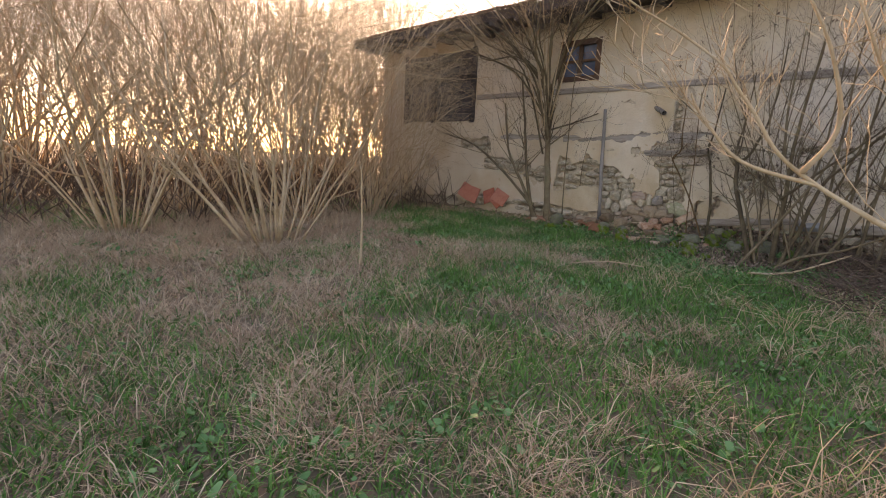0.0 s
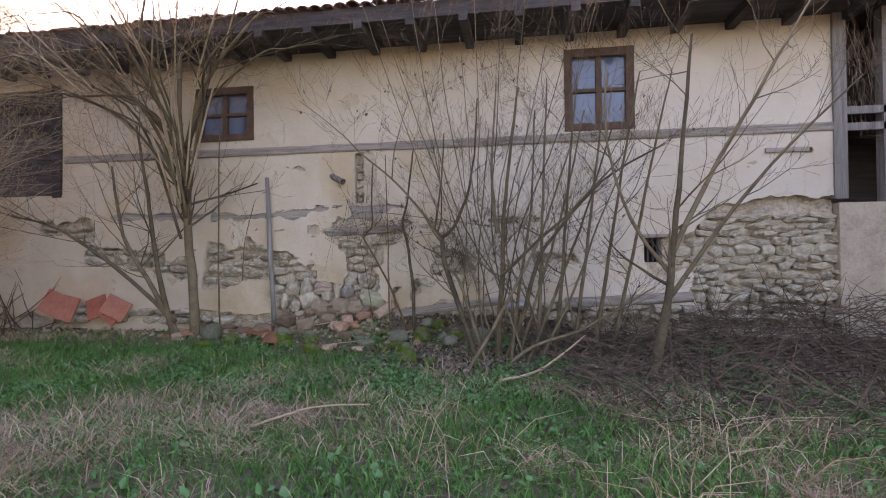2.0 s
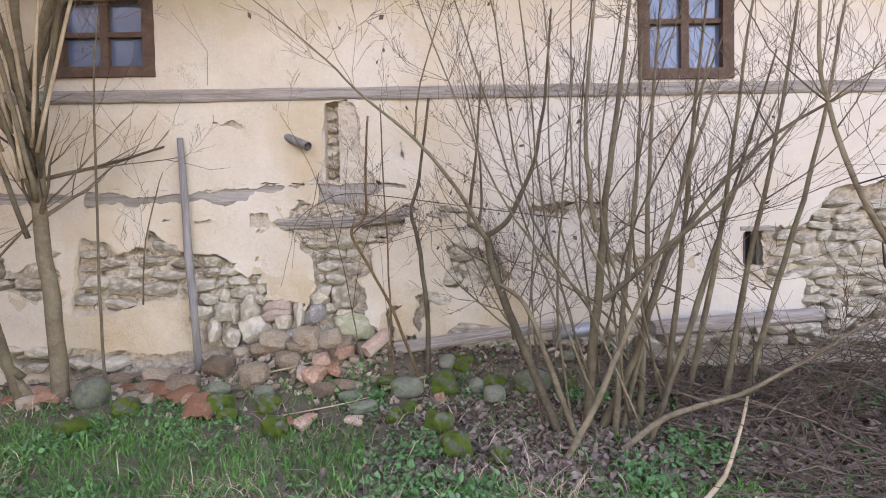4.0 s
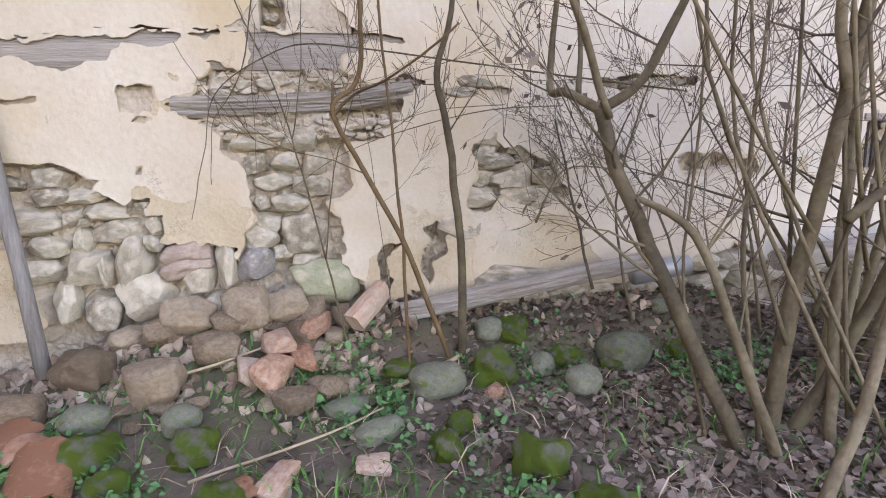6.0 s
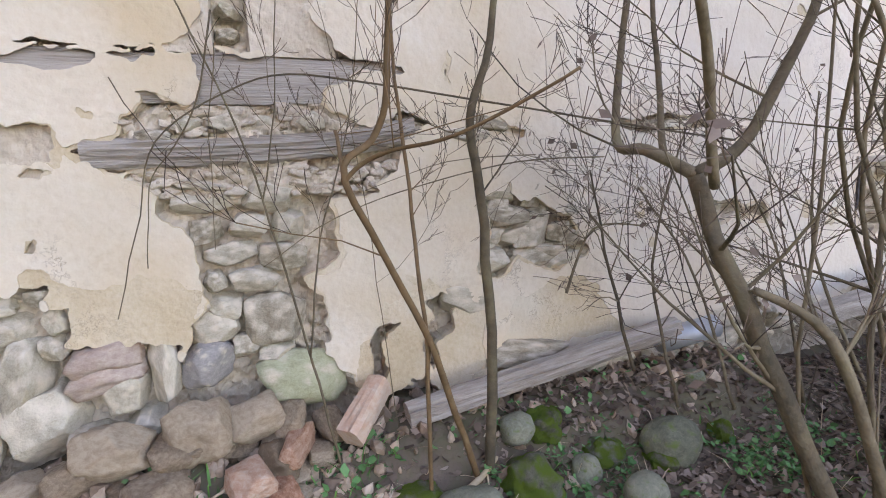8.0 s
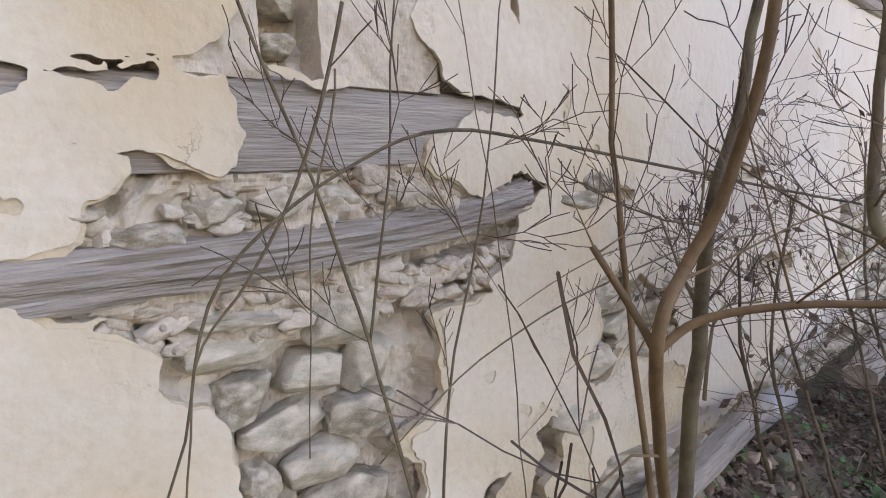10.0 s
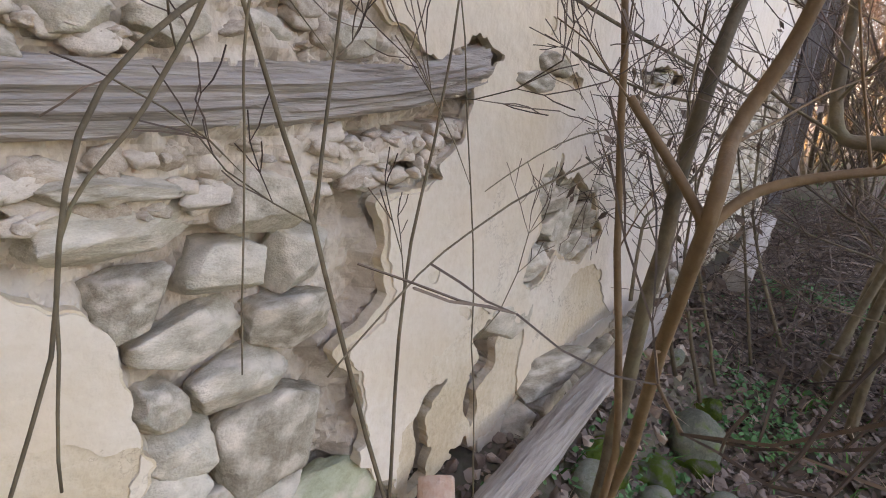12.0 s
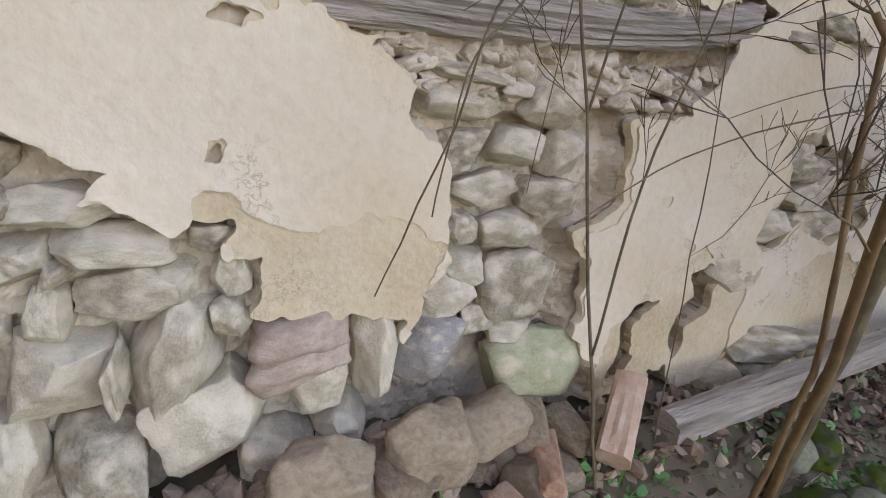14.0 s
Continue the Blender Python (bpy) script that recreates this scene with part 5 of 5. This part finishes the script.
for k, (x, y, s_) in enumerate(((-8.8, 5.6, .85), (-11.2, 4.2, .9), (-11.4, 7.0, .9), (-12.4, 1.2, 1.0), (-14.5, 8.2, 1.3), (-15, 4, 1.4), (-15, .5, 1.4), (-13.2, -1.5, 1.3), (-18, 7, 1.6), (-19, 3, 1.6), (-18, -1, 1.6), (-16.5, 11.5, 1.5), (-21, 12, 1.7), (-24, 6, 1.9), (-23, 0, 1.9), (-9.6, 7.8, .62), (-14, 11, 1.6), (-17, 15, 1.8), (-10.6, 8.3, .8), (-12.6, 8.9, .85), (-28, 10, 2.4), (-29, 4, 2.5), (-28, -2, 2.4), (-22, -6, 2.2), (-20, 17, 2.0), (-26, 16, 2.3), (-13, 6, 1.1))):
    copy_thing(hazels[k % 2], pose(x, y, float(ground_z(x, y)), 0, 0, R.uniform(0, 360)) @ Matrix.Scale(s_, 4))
dark = [shrub("shrub", "dark bare thicket shrub past the house corner", clump(4.2, 8.4, 13, 2.6, 0.03, 1.2, R), 28, 7, group="dark thicket", up=0.06, wob=0.36)]
for k, (x, y, s_) in enumerate(((6.2, 9.4, 1.2), (5.4, 6.9, 1.1), (8.5, 10.5, 1.6), (10, 8, 1.7), (9.5, 13, 1.8), (13, 11, 2.0), (14, 6.5, 2.0), (17, 10, 2.4), (16, 15, 2.4), (12, 3.5, 2.0), (22, 8, 2.8), (22, 14, 2.8), (18, 2, 2.6))):
    copy_thing(dark[0], pose(x, y, float(ground_z(x, y)), 0, 0, R.uniform(0, 360)) @ Matrix.Scale(s_, 4))
led_shrub("sapling", "small dry sapling in the grass", [([(-5.15, 4.18, -.02), (-5.18, 4.2, .5), (-5.2, 4.2, 1.0), (-5.3, 4.2, 1.5)], .018, .004)], 41, kids=6, bark=DRY_SUNLIT_TWIG, twig=DRY_SUNLIT_TWIG, reach=0.5)

# dead brush heaped by the wall
brush = Shape()
for k in range(3200):
    x, y = rng.uniform(-1.2, 5.0), rng.uniform(6.8, 10.3)
    h = .75 * math.exp(-((x - 1.6) / 2.0) ** 2 - ((y - 9.2) / 1.0) ** 2) + .06
    p = Vector((x, y, float(ground_z(x, y)) + rng.uniform(0, h)))
    d = Vector((rng.gauss(0, 1), rng.gauss(0, .8), rng.gauss(.1, .35))).normalized() * rng.uniform(.25, .9)
    brush.tube([p, p + d * .5 + Vector((0, 0, rng.uniform(-.05, .08))), p + d], [.005, .004, .002], 3, False)
tagged(part("brush_pile", brush, TWIG), "dark heap of dead bramble stems by the wall", "brush", kind="stuff")
under = Shape()
for k in range(4500):
    x, y = rng.uniform(-26, -9.5), rng.uniform(-4, 14)
    p = Vector((x, y, float(ground_z(x, y))))
    d = Vector((rng.gauss(0, .5), rng.gauss(0, .5), rng.uniform(.4, 1.2))).normalized() * rng.uniform(.5, 1.9)
    under.tube([p, p + d * .5 + Vector((rng.gauss(0, .06), rng.gauss(0, .06), 0)), p + d], [.012, .008, .003], 3, False)
tagged(part("undergrowth", under, TWIG), "dark tangled winter undergrowth below the hazels", "undergrowth", kind="stuff")
# dry weeds by the path
weeds = Shape()
for cx, cy, n in ((-.30, 2.55, 46), (-.05, 3.3, 26), (-.9, 5.6, 40), (-.3, 6.6, 40), (-4.6, 5.2, 14), (-2.2, 6.3, 20), (.6, 4.6, 40), (-6.0, 3.0, 30), (-3.2, 3.6, 12)):
    for k in range(n):
        a = rng.uniform(0, 2 * math.pi)
        p = Vector((cx + rng.gauss(0, .22), cy + rng.gauss(0, .22), -.02))
        d = Vector((math.cos(a) * rng.uniform(.2, 1.2), math.sin(a) * rng.uniform(.2, 1.2), 1)).normalized() * rng.uniform(.15, .5)
        weeds.tube([p, p + d * .6, p + d + Vector((math.cos(a) * .12, math.sin(a) * .12, -.08))], [.0035, .0028, .0015], 3, False)
tagged(part("dry_weeds", weeds, DRY_SUNLIT_TWIG), "pale dry broken weed stalks in the grass", "weeds", kind="stuff")
# sticks on the ground
for pts, r in (([(-3.62, 10.05, .10), (-3.35, 10.12, .16), (-3.10, 10.28, .20)], .018), ([(-4.5, 9.5, .06), (-4.05, 9.62, .10), (-3.7, 9.8, .12)], .007), ([(-1.9, 8.0, .05), (-1.5, 8.3, .10), (-1.0, 8.9, .35)], .016), ([(-4.9, 10.15, .22), (-4.55, 10.22, .27), (-4.3, 10.35, .3)], .010), ([(-3.6, 6.5, .04), (-3.3, 6.9, .07), (-2.9, 7.1, .05)], .01)):
    s = Shape()
    along(s, pts, r, r * .6, 7)
    tagged(part("stick", s, DRY_SUNLIT_TWIG, smooth=True), "broken grey dead stick lying on the ground", "stick", "fallen sticks")

# ---- grass ----
def blades(n, where, lo, hi, width, lean, material, name, label, least=0.2):
    x, y, keep = where(n)
    x, y = x[keep], y[keep]
    n = len(x)
    z = ground_z(x, y) - 0.01
    a, l = nrg.uniform(0, 2 * np.pi, n), nrg.uniform(lo, hi, n)
    w = width * nrg.uniform(.6, 1.3, n)
    la, ln = nrg.uniform(0, 2 * np.pi, n), lean * nrg.uniform(least, 1.2, n)
    ux, uy = np.cos(a) * w, np.sin(a) * w
    dx, dy = np.cos(la) * ln * l, np.sin(la) * ln * l
    h = l * np.sqrt(np.clip(1 - (ln * .9) ** 2, .05, 1))
    V = np.stack([np.stack([x - ux, y - uy, z], -1), np.stack([x + ux, y + uy, z], -1), np.stack([x + dx * .35 - ux * .8, y + dy * .35 - uy * .8, z + h * .65], -1),
                  np.stack([x + dx * .35 + ux * .8, y + dy * .35 + uy * .8, z + h * .65], -1), np.stack([x + dx, y + dy, z + h], -1)], 1).reshape(-1, 3)
    i = np.arange(n)[:, None] * 5
    s = Shape()
    s.v = V.tolist()
    s.f = (i + np.array([[0, 1, 3, 2]])).tolist() + (i + np.array([[2, 3, 4]])).tolist()
    return tagged(part(name, s, material), label, "grass", kind="stuff")


def area(x0, x1, y0, y1, rule):
    def where(n):
        x, y = nrg.uniform(x0, x1, n), nrg.uniform(y0, y1, n)
        return x, y, nrg.random(n) < rule(x, y)
    return where


def brown_side(x, y):
    return np.clip((-0.9 * x - 0.1 - y) / 1.8, -0.6, 1)


def green_rule(x, y):
    g = 0.60 + 1.5 * vnoise(x, y, 1.6, 41) + 0.5 * vnoise(x, y, .4, 43) - 0.55 * brown_side(x, y) + 0.5 * np.exp(-((y - 8.3) / 1.0) ** 2)
    g = g * np.where(y > 9.5, 0.25, 1.0) * np.where((x > -3.6) & (y > 8.4), 0.10, 1.0) * np.where((x > -1.2) & (y > 7.5), 0.3, 1.0)
    return np.clip(g, 0.03, 1)


def straw_rule(x, y):
    g = 0.62 - 1.2 * vnoise(x, y, 1.6, 41) + 1.3 * vnoise(x, y, .45, 44) + 0.55 * brown_side(x, y) - 0.5 * np.exp(-((y - 8.3) / 1.0) ** 2)
    g = g + 0.4 * np.clip((3.6 - y) / 1.5, 0, 1) * np.clip((1.0 - x) / 1.5, 0, 1)
    return np.clip(g * np.where((x > -6.5) & (y > 8.6), 0.10, 1.0), 0.03, 1)


blades(380000, area(-14, 6, -1.0, 10.4, green_rule), 0.05, 0.15, 0.0048, 0.95, GRASS, "grass", "short green winter grass", 0.45)
blades(330000, area(-14, 6, -1.0, 10.4, straw_rule), 0.08, 0.24, 0.0034, 1.1, STRAW, "dry_grass", "matted dry straw-coloured grass", 0.65)
blades(60000, area(4, 16, -2.0, 14, green_rule), 0.06, 0.18, 0.010, 0.9, GRASS, "far_grass", "green grass beyond the shrubs", 0.3)
# matted tussocks of dead grass
tuss_x, tuss_y = nrg.uniform(-9, 3.5, 420), nrg.uniform(.6, 8.6, 420)
tuss_ok = nrg.random(420) < straw_rule(tuss_x, tuss_y) * .8 + .12
tuss_x, tuss_y = tuss_x[tuss_ok], tuss_y[tuss_ok]


def in_tussocks(n):
    k = nrg.integers(0, len(tuss_x), n)
    return tuss_x[k] + nrg.normal(0, .11, n), tuss_y[k] + nrg.normal(0, .11, n), np.ones(n, bool)


blades(34000, in_tussocks, 0.14, 0.34, 0.0034, 1.08, STRAW, "tussocks", "pale matted tussocks of dead grass", 0.8)
# low herbs and dead leaves
def scatter_leaves(n, where, size, material, name, label, flat, lift):
    x, y, keep = where(n)
    x, y = x[keep], y[keep]
    n = len(x)
    z = ground_z(x, y) + nrg.uniform(0, lift, n)
    a, l = nrg.uniform(0, 2 * np.pi, n), size * nrg.uniform(.5, 1.3, n)
    tz, tw = nrg.normal(0, flat, n) * l, nrg.normal(0, flat, n) * l * .6
    c, s_ = np.cos(a), np.sin(a)
    P = lambda u, v, h: np.stack([x + c * u * l - s_ * v * l, y + s_ * u * l + c * v * l, z + h], -1)  # noqa: E731
    V = np.stack([P(-.5, 0, 0), P(-.1, -.34, tw + .003), P(.5, 0, tz), P(-.1, .34, -tw + .003), P(.25, -.25, tz * .7 + tw * .6), P(.25, .25, tz * .7 - tw * .6)], 1).reshape(-1, 3)
    i = np.arange(n)[:, None] * 6
    s = Shape()
    s.v = V.tolist()
    s.f = (i + np.array([[0, 1, 4, 2]])).tolist() + (i + np.array([[0, 2, 5, 3]])).tolist()
    return tagged(part(name, s, material), label, "leaves", kind="stuff")


def herb_rule(x, y):
    return np.clip(1.6 * vnoise(x, y, .5, 81) + .15, 0, 1) * np.where(y > 10.2, .25, 1)


scatter_leaves(70000, area(-7.0, 1.0, 7.2, 10.5, herb_rule), .034, HERB, "herbs", "low bright green chickweed leaves", .35, .07)
scatter_leaves(26000, area(-8.0, 1.5, 1.0, 8.5, herb_rule), .05, HERB, "broadleaf_weeds", "small green broadleaf weeds in the grass", .35, .06)
scatter_leaves(34000, area(-4.2, 3.0, 7.6, 10.6, lambda x, y: np.clip((x + 4.0) / 1.5, .15, 1)), .05, LITTER, "leaf_litter", "dark brown dead leaves on bare soil", .35, .02)
